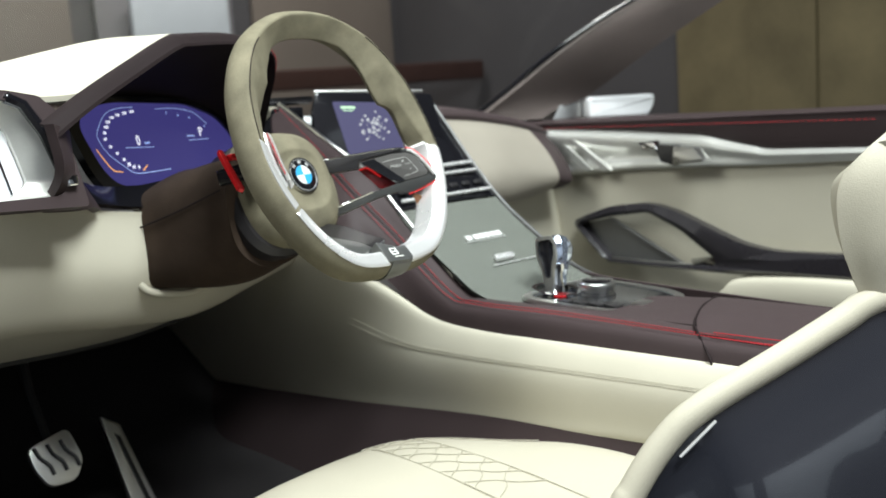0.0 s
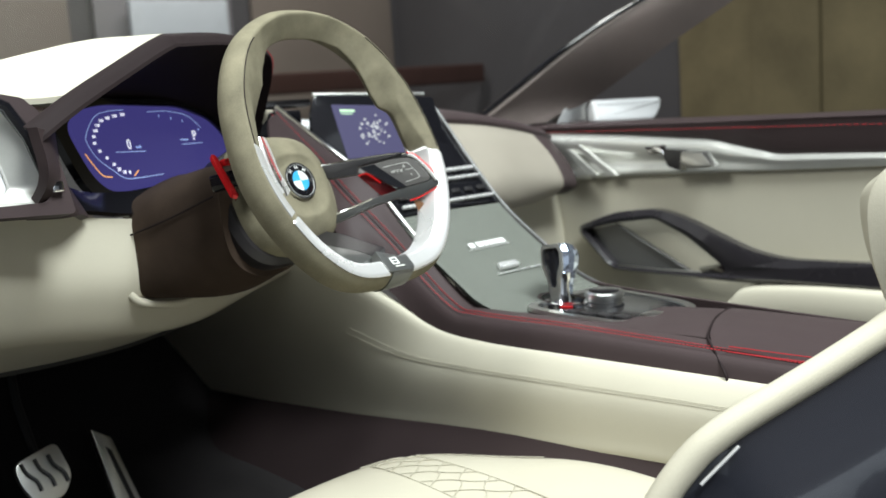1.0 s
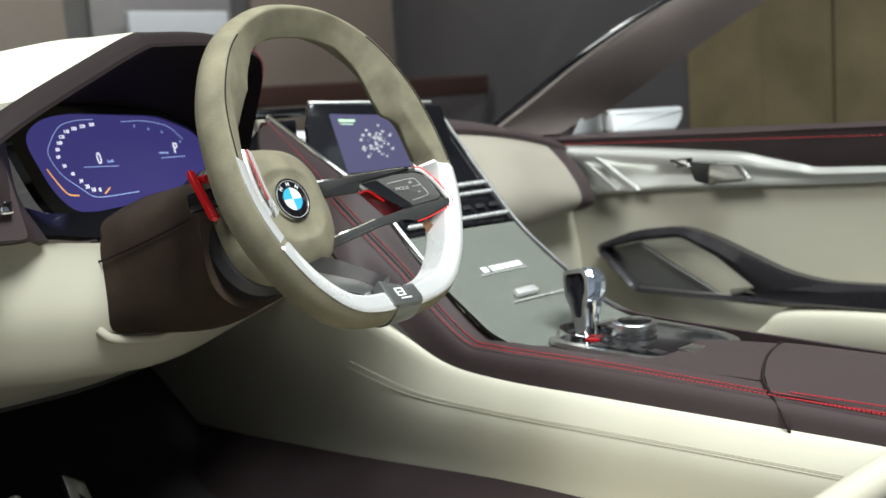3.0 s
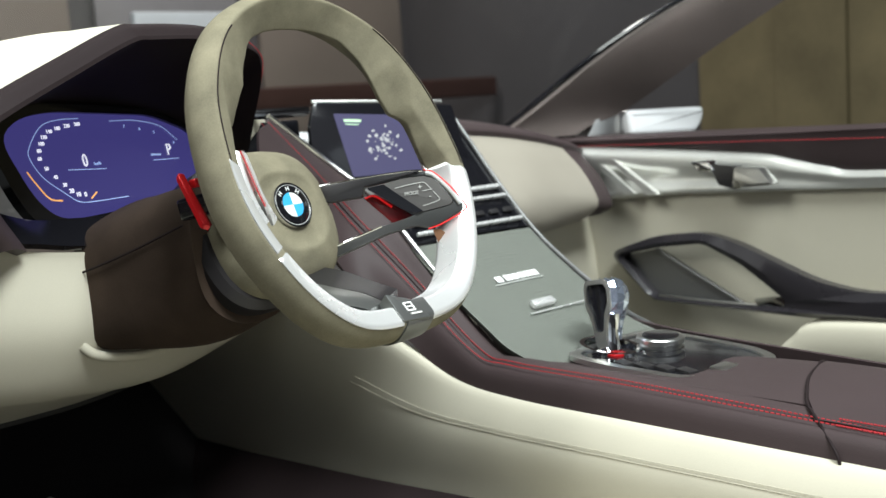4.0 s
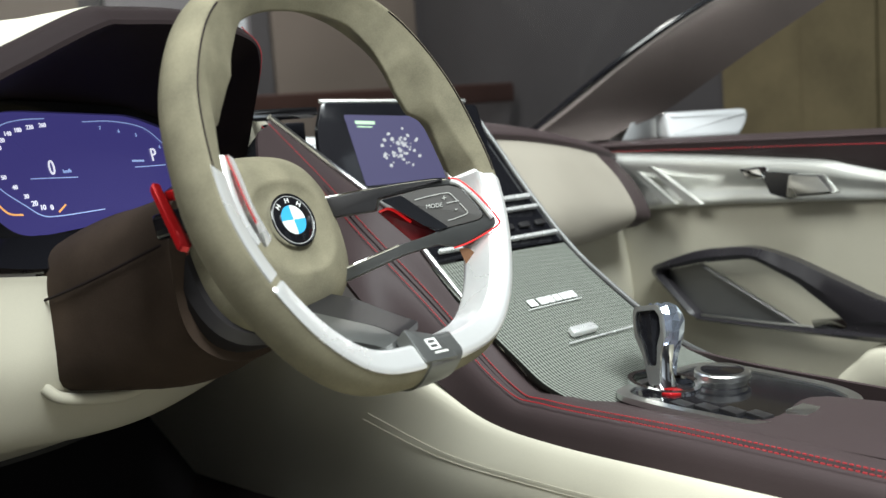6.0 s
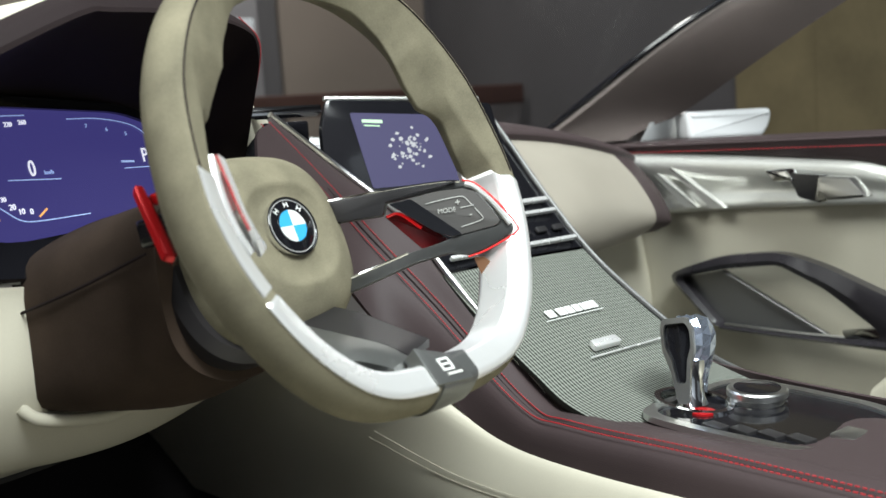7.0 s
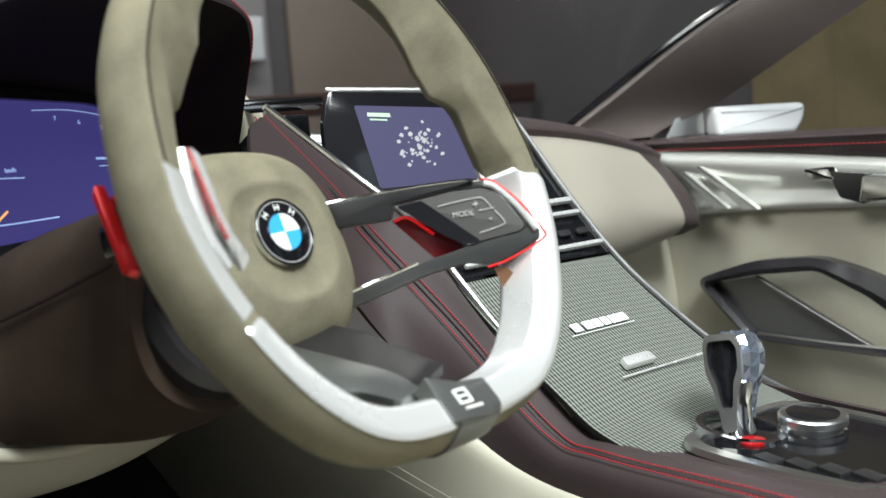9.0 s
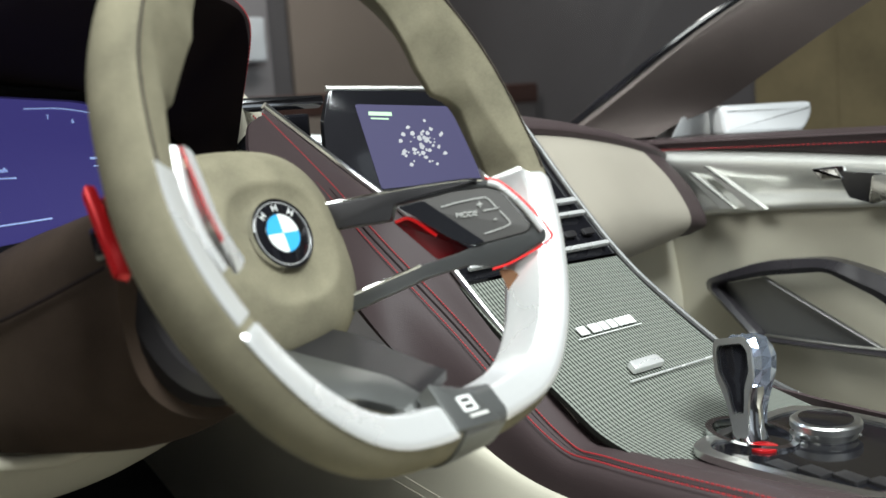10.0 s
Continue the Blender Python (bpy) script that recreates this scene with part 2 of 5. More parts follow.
def text_part(body, size, m, mat, parent, name="lettering", depth=0.0004, squash=1.0):
    cu = bpy.data.curves.new("text_shape", "FONT")
    cu.body, cu.size, cu.extrude, cu.align_x, cu.align_y = body, size, depth, "CENTER", "CENTER"
    tmp = new("text_shape", cu)
    me = bpy.data.meshes.new_from_object(tmp.evaluated_get(bpy.context.evaluated_depsgraph_get()))
    bpy.data.objects.remove(tmp)
    bpy.data.curves.remove(cu)
    me.materials.clear()
    me.materials.append(mat)
    ob = new(name, me)
    ob.matrix_world = m @ Matrix.Diagonal((squash, 1, 1, 1))
    ob.parent = parent
    ob.matrix_parent_inverse = parent.matrix_basis.inverted()
    return ob


def stitches(path, count, mat, parent, name="stitch_seam", r=0.0007, duty=0.62):
    """One row of short threads along a line."""
    bm = bmesh.new()
    p = spline(path, count + 1)
    sec = circle(r, 5)
    for i in range(count):
        a, b = Vector(p[i]), Vector(p[i]).lerp(Vector(p[i + 1]), duty)
        t = (b - a).normalized()
        s = t.cross(Vector((0, 0, 1))).normalized()
        w = s.cross(t)
        ra = [bm.verts.new(a + s * x + w * y) for x, y in sec]
        rb = [bm.verts.new(b + s * x + w * y) for x, y in sec]
        for k in range(5):
            bm.faces.new((ra[k], ra[(k + 1) % 5], rb[(k + 1) % 5], rb[k]))
        bm.faces.new(ra[::-1])
        bm.faces.new(rb)
    return part(name, bm, mat, parent)

# ---------- the hall ----------
hall_floor = tagged(part("floor", box(16, 16, 0.1, at=(1, 1, -0.05)), HALLFLOOR, smooth=False), "polished grey exhibition hall floor under the car", "floor", kind="structure")
tagged(part("wall_north", box(16, 0.2, 5, at=(1, 7.0, 2.5)), HALLDARK, smooth=False), "dark hall wall behind the windscreen", "wall", kind="structure")
tagged(part("wall_south", box(16, 0.2, 5, at=(1, -6.0, 2.5)), HALLDARK, smooth=False), "dark hall wall", "wall", kind="structure")
tagged(part("wall_west", box(0.2, 13, 5, at=(-6, 0.5, 2.5)), HALLDARK, smooth=False), "dark hall wall", "wall", kind="structure")
wall_east = tagged(part("wall_east", box(0.2, 13, 5, at=(5.2, 0.5, 2.5)), HALLDARK, smooth=False), "dark hall wall clad in olive panels", "wall", kind="structure")
tagged(part("ceiling", box(16, 16, 0.1, at=(1, 1, 5.05)), HALLDARK, smooth=False), "dark hall ceiling", "ceiling", kind="structure")
widths = [0.7, 0.6, 0.62, 0.48, 0.70, 0.55, 0.66, 0.5, 0.6]
yy = -1.9
for i, w in enumerate(widths):
    part("panel", box(0.06, w - 0.008, 3.2, 0.003, at=(5.05 - 0.015 * (i % 2), yy + w / 2, 1.6)), CURTAIN, wall_east, smooth=False)
    yy += w

# pale panels out of view, added on both walls for glossy parts to reflect
for x0, w in ((-5.0, 1.8), (-2.6, 1.2), (-0.4, 2.2), (3.0, 1.4)):
    part("panel", box(w, 0.06, 2.6, 0.01, at=(x0 + w / 2, -5.86, 1.9)), PALE, bpy.data.objects["wall_south"], smooth=False)
for y0, w in ((-4.6, 1.6), (-2.2, 1.0), (0.4, 1.8), (3.2, 1.2)):
    part("panel", box(0.06, w, 2.6, 0.01, at=(-5.86, y0 + w / 2, 1.9)), PALE, bpy.data.objects["wall_west"], smooth=False)
wall_north = bpy.data.objects["wall_north"]
for x0, w, mat in ((-3.2, 1.6, HALLGREY), (-1.4, 2.1, HALLDARK), (0.9, 1.0, HALLBROWN), (2.1, 1.2, HALLGREY), (3.5, 1.5, HALLBROWN)):
    part("panel", box(w, 0.06, 3.6, 0.01, at=(x0 + w / 2, 6.86, 1.8)), mat, wall_north, smooth=False)
tagged(part("hall_rail", box(9.0, 0.10, 0.16, 0.02, at=(0.5, 5.6, 1.05)), material("dark_red_rail", (0.06, 0.03, 0.025), 0.4, vary=0.2, grain=0.05, scale=30)), "dark red-brown rail across the hall", "rail", kind="structure")
tagged(part("pale_panel", box(0.85, 0.08, 0.34, 0.02, at=(2.75, 6.70, 1.62)), PALE), "pale hanging hall panel", "panel", kind="structure")

# ---------- the car's floor and outer parts ----------
car_floor = tagged(part("car_floor", loft([[(-0.85, -0.9, 0.27), (-0.5, -0.9, 0.26), (-0.1, -0.9, 0.27)], [(-0.85, 0.3, 0.27), (-0.5, 0.3, 0.26), (-0.1, 0.3, 0.27)],
                                           [(-0.85, 0.7, 0.30), (-0.5, 0.7, 0.30), (-0.1, 0.7, 0.30)], [(-0.85, 0.95, 0.62), (-0.5, 0.95, 0.62), (-0.1, 0.95, 0.62)]], 12, 24, 0.02), CARPET),
                   "dark carpeted driver footwell", "car floor", kind="structure")
tagged(part("footwell_wall", loft([[(-0.84, -0.2, 0.27), (-0.84, 0.3, 0.27), (-0.80, 0.95, 0.27)], [(-0.84, -0.2, 0.45), (-0.84, 0.3, 0.5), (-0.80, 0.95, 0.5)], [(-0.84, 0.0, 0.66), (-0.84, 0.3, 0.7), (-0.80, 0.95, 0.75)]], 10, 8, 0.01), CARPET),
       "dark carpeted side of the footwell", "wall", kind="structure")
tagged(part("tunnel_carpet", loft([[(-0.15, -0.9, 0.52), (-0.165, -0.2, 0.46), (-0.165, 0.3, 0.40), (-0.165, 1.0, 0.33)], [(-0.20, -0.9, 0.30), (-0.24, -0.2, 0.28), (-0.24, 0.3, 0.28), (-0.24, 1.0, 0.28)]], 20, 8, 0.008), PLUM),
       "dark plum leather strip below the console side", "trim", kind="structure")

# ---------- centre console ----------
console = thing("centre_console", "cream and plum leather centre console with red stitching", "console")
STITCH = [(-0.112, -0.85, 0.600), (-0.113, -0.60, 0.600), (-0.114, -0.406, 0.5985), (-0.115, -0.193, 0.5965), (-0.115, -0.026, 0.591), (-0.115, 0.035, 0.600), (-0.115, 0.163, 0.684), (-0.140, 0.243, 0.760), (-0.187, 0.252, 0.820), (-0.245, 0.257, 0.884)]
EDGE = [(-0.138, -0.85, 0.580), (-0.139, -0.60, 0.577), (-0.14, -0.442, 0.572), (-0.14, -0.215, 0.562), (-0.14, -0.05, 0.5555), (-0.14, 0.055, 0.562), (-0.15, 0.135, 0.606), (-0.180, 0.195, 0.675), (-0.225, 0.215, 0.755), (-0.275, 0.235, 0.845)]


def between(a, b, f, dx=0.0, dz=0.0):
    return [tuple(np.array(p) * (1 - f) + np.array(q) * f + np.array((dx, 0, dz))) for p, q in zip(a, b)]


INNER = [(x + 0.020, y, z + 0.002) for x, y, z in STITCH[:6]] + [(-0.096, 0.168, 0.704), (-0.103, 0.238, 0.768), (-0.150, 0.284, 0.826), (-0.228, 0.289, 0.890)]
INSIDE = [(x + 0.008, y + 0.010, z - 0.012) for x, y, z in INNER]
part("leather_flank", loft([INSIDE, INNER, STITCH, between(STITCH, EDGE, 0.35, -0.009, 0.004), EDGE], 60, 18, 0.004), PLUM, console, "plum brown leather flank")
part("flank_trim", sweep(spline([(x - 0.001, y - 0.002, z + 0.003) for x, y, z in INNER[5:]], 60), circle(0.0036, 8), scale=[min(1.0, 0.12 + i / 18) for i in range(60)]), SATIN, console, "satin metal edge of the flank")
LOW = [(-0.15, -0.85, 0.50), (-0.155, -0.60, 0.49), (-0.16, -0.354, 0.470), (-0.16, -0.18, 0.446), (-0.16, 0.001, 0.425), (-0.16, 0.25, 0.392), (-0.16, 0.45, 0.372), (-0.16, 0.591, 0.357), (-0.16, 0.9, 0.332), (-0.16, 1.2, 0.305)]
EDGE2 = [(x, y, z) for x, y, z in EDGE[:6]] + [(-0.16, 0.15, 0.60), (-0.21, 0.27, 0.66), (-0.26, 0.5, 0.68), (-0.30, 0.9, 0.68)]
part("cream_side", loft([between(EDGE2, LOW, 0.0, 0.012), between(EDGE2, LOW, 0.04, -0.003), between(EDGE2, LOW, 0.35, -0.014), between(EDGE2, LOW, 0.8, -0.006), between(EDGE2, LOW, 1.0, 0.0), between(EDGE2, LOW, 1.0, 0.02, -0.01)], 60, 30, 0.004), CREAM, console, "cream leather side panel")
for f in (0.22, 0.26):
    stitches(between(EDGE2[:7], LOW[:7], f, -0.0175)[1:], 150, GREYTHREAD, console, r=0.00045, duty=0.8)
for f, dx, dz in ((0.02, -0.002, 0.0022), (0.16, -0.0085, 0.0062)):
    stitches(between(STITCH, EDGE, f, dx, dz), 360, THREAD, console, r=0.00075)
part("seam_welt", sweep(spline(between(STITCH, EDGE, 0.09, -0.003, 0.001), 120), circle(0.0012, 6)), DARK, console)
# top of the console behind the selector
part("leather_top", loft([[(-0.09, -0.378, 0.6005), (-0.02, -0.338, 0.602), (0.06, -0.310, 0.597), (0.10, -0.303, 0.565)], [(-0.09, -0.27, 0.5965), (-0.02, -0.25, 0.594), (0.06, -0.22, 0.590), (0.10, -0.20, 0.560)],
                          [(-0.09, -0.14, 0.592), (-0.02, -0.14, 0.5815), (0.06, -0.14, 0.580), (0.10, -0.14, 0.555)], [(-0.09, -0.05, 0.590), (-0.02, -0.05, 0.580), (0.06, -0.05, 0.580), (0.10, -0.05, 0.555)]], 16, 24, 0.006), PLUM, console)
part("far_flank", loft([[(0.115, -0.85, 0.59), (0.115, -0.3, 0.59), (0.115, 0.0, 0.60), (0.12, 0.1, 0.645), (0.122, 0.2, 0.73), (0.122, 0.33, 0.87)], [(0.14, -0.85, 0.4), (0.14, -0.3, 0.4), (0.14, 0.0, 0.4), (0.14, 0.1, 0.42), (0.14, 0.2, 0.45), (0.14, 0.33, 0.5)]], 30, 8, 0.004), PLUM, console)

armrest = thing("armrest_lid", "plum brown leather armrest lid with red double stitching", "armrest")
part("lid", loft([[(-0.119, -0.406, 0.5995), (-0.07, -0.368, 0.604), (-0.02, -0.341, 0.605), (0.055, -0.315, 0.600), (0.10, -0.306, 0.566)],
                  [(-0.119, -0.46, 0.6010), (-0.07, -0.43, 0.6065), (-0.02, -0.40, 0.608), (0.055, -0.38, 0.602), (0.10, -0.37, 0.57)],
                  [(-0.118, -0.65, 0.6020), (-0.07, -0.65, 0.609), (-0.02, -0.65, 0.611), (0.055, -0.65, 0.606), (0.10, -0.65, 0.575)],
                  [(-0.117, -0.9, 0.6020), (-0.07, -0.9, 0.611), (-0.02, -0.9, 0.614), (0.055, -0.9, 0.609), (0.10, -0.9, 0.578)]], 24, 24), PLUM, armrest)
part("lid_gap", sweep(spline([(-0.1425, -0.442, 0.568), (-0.1395, -0.434, 0.583), (-0.121, -0.408, 0.5995), (-0.099, -0.386, 0.6035), (-0.068, -0.366, 0.6045), (-0.022, -0.341, 0.6050), (0.016, -0.326, 0.6035), (0.05, -0.316, 0.6005), (0.10, -0.305, 0.568)], 50), circle(0.0016, 6)), DARK, armrest, "dark gap line")
for k in (0, 1):
    stitches([(-0.1155 - 0.006 * k, -0.425, 0.6030 - 0.004 * k), (-0.1145 - 0.006 * k, -0.60, 0.608 - 0.004 * k), (-0.1135 - 0.006 * k, -0.88, 0.6125 - 0.004 * k)], 110, THREAD, armrest, r=0.0009)

# carbon panel and black control strip on the sloping stack
stack = thing("centre_stack", "sloping carbon-weave centre stack with black control strip", "dashboard")


def stack_rows(y0, y1, xl, xr, lift=0.0, n=5):
    ys = [-0.07, 0.0, 0.05, 0.10, 0.165, 0.20, 0.25, 0.32, 0.36]
    zs = [0.583, 0.600, 0.628, 0.657, 0.700, 0.732, 0.782, 0.858, 0.90]
    rows = []
    for i in range(n):
        y = y0 + (y1 - y0) * i / (n - 1)
        z = float(np.interp(y, ys, zs)) + lift
        rows.append([(xl, y, z), ((xl + xr) / 2, y - 0.004, z + 0.002), (xr, y, z)])
    return rows


part("carbon_panel", loft(stack_rows(-0.062, 0.176, -0.101, 0.113, 0.0, 8), 16, 30, 0.005), CARBON, stack, "grey carbon weave panel")
control_strip = part("control_strip", loft(stack_rows(0.178, 0.240, -0.092, 0.113, 0.001), 12, 16, 0.006), GLOSS, stack, "glossy black control strip")
part("display_shoulder", loft(stack_rows(0.242, 0.325, 0.035, 0.113, -0.002), 10, 14, 0.006), GLOSS, stack, "glossy black shoulder beside the display")
for x0 in (0.1165,):
    part("trim_strip", sweep(spline([(x0, y, float(np.interp(y, [-0.07, 0.0, 0.05, 0.10, 0.165, 0.20, 0.25, 0.32, 0.36], [0.583, 0.600, 0.628, 0.657, 0.700, 0.732, 0.782, 0.858, 0.90])) + 0.002) for y in np.linspace(-0.06, 0.245 if x0 < 0 else 0.33, 12)], 50), circle(0.0034, 8)), BLADE, stack, "brushed grey edge strip")


def on_stack(y, x=0.0, lift=0.002):
    ys = [-0.07, 0.0, 0.05, 0.10, 0.165, 0.20, 0.25, 0.32, 0.36]
    zs = [0.583, 0.600, 0.628, 0.657, 0.700, 0.732, 0.782, 0.858, 0.90]
    z = float(np.interp(y, ys, zs))
    z2 = float(np.interp(y + 0.01, ys, zs))
    m = frame_of((x, y, z), (1, 0, 0), (0, 0.01, z2 - z))
    return m @ Matrix.Translation((0, 0, lift + 0.004))


for y, w, h in ((0.232, 0.19, 0.006), (0.219, 0.19, 0.005), (0.186, 0.19, 0.005)):
    part("chrome_bar", slab(rounded([(-w / 2, -h / 2), (w / 2, -h / 2), (w / 2, h / 2), (-w / 2, h / 2)], 0.002), 0.005, 0.001), INLAY, control_strip, "bright satin chrome bar", m=on_stack(y, 0.01))
for i in range(7):
    part("button", slab(rounded([(-0.008, -0.004), (0.008, -0.004), (0.008, 0.004), (-0.008, 0.004)], 0.002), 0.003, 0.0008), SMOKE, control_strip, m=on_stack(0.201, -0.07 + 0.027 * i))
# product lettering as plain bars
for x0, w in ((-0.022, 0.011), (-0.006, 0.012), (0.006, 0.009), (0.017, 0.009), (0.026, 0.005), (0.033, 0.007), (0.042, 0.009)):
    part("badge_bar", slab(rounded([(x0 - w / 2, -0.005), (x0 + w / 2, -0.005), (x0 + w / 2, 0.006), (x0 - w / 2, 0.006)], 0.001), 0.001), WHITE, stack, m=on_stack(0.100, 0.0))
part("badge_underline", slab([(-0.035, -0.009), (0.05, -0.009), (0.05, -0.0082), (-0.035, -0.0082)], 0.001), WHITE, stack, m=on_stack(0.100, 0.0))
part("compartment_handle", slab(rounded([(-0.020, -0.006), (0.020, -0.006), (0.018, 0.006), (-0.018, 0.006)], 0.003), 0.006, 0.002), INLAY, stack, "satin metal handle", m=on_stack(0.048, 0.002))
part("compartment_seam", slab([(-0.03, -0.0006), (0.11, -0.0006), (0.11, 0.0012), (-0.03, 0.0012)], 0.0012), INLAY, stack, m=on_stack(0.036, 0.0))

# gear selector plate with its controls
plate = thing("selector_plate", "glossy black selector plate with a satin metal surround", "control panel")
PL = pose(0.012, -0.150, 0.5870, 1, 0, 0)
plate_out = rounded([(-0.080, 0.090), (-0.082, 0.02), (-0.072, -0.075), (-0.04, -0.105), (0.055, -0.105), (0.082, -0.06), (0.085, 0.05), (0.075, 0.10), (-0.05, 0.102)], 0.03, 5)
plate_in = [(x * 0.87, y * 0.90) for x, y in plate_out]
part("surround", ring(plate_out, plate_in, 0.006, 0.0), SATIN, plate, "satin metal surround", m=PL)
part("plate", slab(plate_in, 0.004), GLOSS, plate, m=PL)
for i in range(4):
    part("key", slab(rounded([(-0.011, -0.007), (0.011, -0.007), (0.011, 0.007), (-0.011, 0.007)], 0.002), 0.003, 0.0008), SMOKE, plate, "grey key", m=PL @ pose(-0.062 + 0.006 * i, 0.018 - 0.024 * i, 0.004, 0, 0, 80))
part("key", slab(rounded([(-0.014, -0.011), (0.014, -0.011), (0.014, 0.011), (-0.014, 0.011)], 0.002), 0.004, 0.001), SATIN, plate, "satin key", m=PL @ pose(-0.01, -0.078, 0.004))
part("start_button", slab(circle(0.0115, 24), 0.0022, 0.0006), RED, plate, "red start button", m=PL @ pose(-0.036, 0.052, 0.004))
part("selector_bezel", ring(circle(0.031, 28, 0.040), circle(0.026, 28, 0.034), 0.006), CHROME, plate, "chrome bezel", m=PL @ pose(-0.02, 0.075, 0.003, 4, 0, 0))

selector = thing("gear_selector", "chrome and faceted crystal gear selector lever", "gear lever")
GS = pose(-0.008, -0.074, 0.587, -14, 6, -14)
part("stem", sweep([(0, 0, 0), (0, 0, 0.012), (0, 0, 0.028), (0, 0, 0.045)], circle(0.0125, 14, 0.010, 3), up=(0, 1, 0), scale=[1.3, 1, 1.0, 1.3]), CHROME, selector, m=GS)
g = []
for k, (w, z, sh) in enumerate(((0.011, 0.014, 0.0), (0.0125, 0.024, 0.0), (0.0145, 0.036, 0.001), (0.018, 0.048, 0.003), (0.020, 0.058, 0.004), (0.0205, 0.068, 0.005), (0.0195, 0.076, 0.004), (0.016, 0.083, 0.003), (0.009, 0.0875, 0.001))):
    g.append([(x * 1.1 + sh + 0.009, y + 0.006, z + 0.0022 * ((i + k) % 2)) for i, (x, y) in enumerate(circle(w, 14, w * 1.05))])
part("crystal_grip", grid_mesh(g, wrap_u=True, cap=True), CRYSTAL, selector, "faceted blue crystal grip", smooth=False, m=GS)
face_o = rounded([(-0.007, 0.006), (0.007, 0.006), (0.012, 0.036), (0.020, 0.054), (0.0205, 0.076), (0.014, 0.086), (-0.017, 0.086), (-0.0205, 0.078), (-0.0205, 0.056), (-0.012, 0.036)], 0.004)
face_o = [(x * 0.74, y) for x, y in face_o]
face_i = [(x * 0.80, (y - 0.062) * 0.70 + 0.064) for x, y in face_o]
FM = GS @ frame_of((-0.013, -0.008, 0), (0.62, -0.78, 0), (0, 0, 1))
part("front_frame", ring(face_o, face_i, 0.008, 0.0), SATIN, selector, "satin chrome frame", m=FM)
part("front_inlay", slab(face_i, 0.004, 0.001), GLOSS, selector, "black inlay", m=FM)

dial = thing("rotary_dial", "low chrome rotary dial with black top", "dial")
DM = pose(0.036, -0.114, 0.5880, 2, 0, 0) @ Matrix.Scale(0.90, 4) @ Matrix.Diagonal((1, 1, 0.8, 1))
part("dial_base", revolve([(0.034, 0), (0.034, 0.004), (0.030, 0.006)], 36), GLOSS, dial, m=DM)
part("dial_ring", revolve([(0.027, 0.006), (0.0275, 0.013), (0.031, 0.015), (0.031, 0.022), (0.029, 0.024), (0.024, 0.0245)], 36), SATIN, dial, "satin chrome ring", m=DM)
part("dial_top", revolve([(0.0238, 0.024), (0.0238, 0.0255), (0.012, 0.0262), (0.001, 0.0264)], 36), GLOSS, dial, "black touch top", m=DM)

# ---------- central display ----------
display = thing("central_display", "black glass central display with dim violet screen", "display")
CD = frame_of((-0.128, 0.335, 0.905), (1, -0.20, -0.055), (0.03, 0.22, 1))
part("display_glass", slab(rounded([(0.0, 0.002), (0.215, -0.002), (0.235, -0.10), (0.235, -0.130), (-0.012, -0.120), (-0.010, -0.03)], 0.006), 0.010, 0.002, z0=-0.010), GLOSS, display, m=CD)
part("display_rim", sweep([tuple(CD @ Vector((x, 0.004, -0.004))) for x in (-0.002, 0.03, 0.1, 0.2)], circle(0.003, 8)), SATIN, display, "satin upper rim")
cd_screen = part("screen", slab(rounded([(0.026, -0.014), (0.168, -0.018), (0.188, -0.098), (0.045, -0.104)], 0.003), 0.0006), SCREEN_C, display, "dim violet screen", m=CD @ Matrix.Translation((0, 0, 0.0004)))
random.seed(7)
CG = CD @ Matrix.Translation((0, 0, 0.0012))
part("screen_mark", slab([(0.040, -0.022), (0.066, -0.023), (0.066, -0.027), (0.040, -0.026)], 0.0003), GREENISH, cd_screen, "pale green mark", m=CG)
part("screen_mark", slab([(0.042, -0.0285), (0.062, -0.0295), (0.062, -0.031), (0.042, -0.030)], 0.0003), GREENISH, cd_screen, "pale green mark", m=CG)
GLY2 = material("display_map", (0.3, 0.3, 0.3), 0.4, emit=(0.24, 0.25, 0.29), power=0.75)
for i in range(60):
    a, r = random.uniform(0, 6.28), random.uniform(0.002, 0.027)
    x, y, s = 0.098 + r * math.cos(a), -0.058 + r * math.sin(a), random.uniform(0.0010, 0.0032)
    part("map_patch", slab([(x + s * q * math.cos(t), y + s * q * math.sin(t)) for t, q in ((0, 1), (1.3, random.uniform(.5, 1.2)), (2.4, random.uniform(.5, 1.2)), (3.6, 1), (5, random.uniform(.5, 1.2)))], 0.0003), GLY2, cd_screen, m=CG)
part("vent_bar", slab(rounded([(-0.17, 0.0), (0.0, 0.0), (0.0, 0.010), (-0.17, 0.012)], 0.003), 0.014, 0.003), CHROME, display, "chrome vent bar", m=frame_of((-0.135, 0.345, 0.889), (1, -0.10, 0), (0, 0.3, 1)))
part("vent_mouth", box(0.15, 0.02, 0.07, 0.004, at=(-0.205, 0.385, 0.850)), GLOSS, display)

# ---------- instrument cluster ----------
cluster = thing("instrument_cluster", "curved violet digital instrument cluster with white scale", "display")
CL = frame_of((-0.455, 0.225, 0.857), (0.893, 0.45, 0.0), (0, 0.21, 1))
cl_out = rounded([(-0.158, 0.030), (-0.130, 0.049), (-0.085, 0.0545), (0.065, 0.046), (0.130, 0.024), (0.165, -0.015), (0.14, -0.045), (0.10, -0.056), (0.03, -0.053), (0.0, -0.056), (-0.09, -0.058), (-0.114, -0.052), (-0.135, -0.030)], 0.02, 4)
cl_screen = part("screen", slab(cl_out, 0.004, 0.001, z0=-0.004), SCREEN, cluster, "glowing violet screen", m=CL)
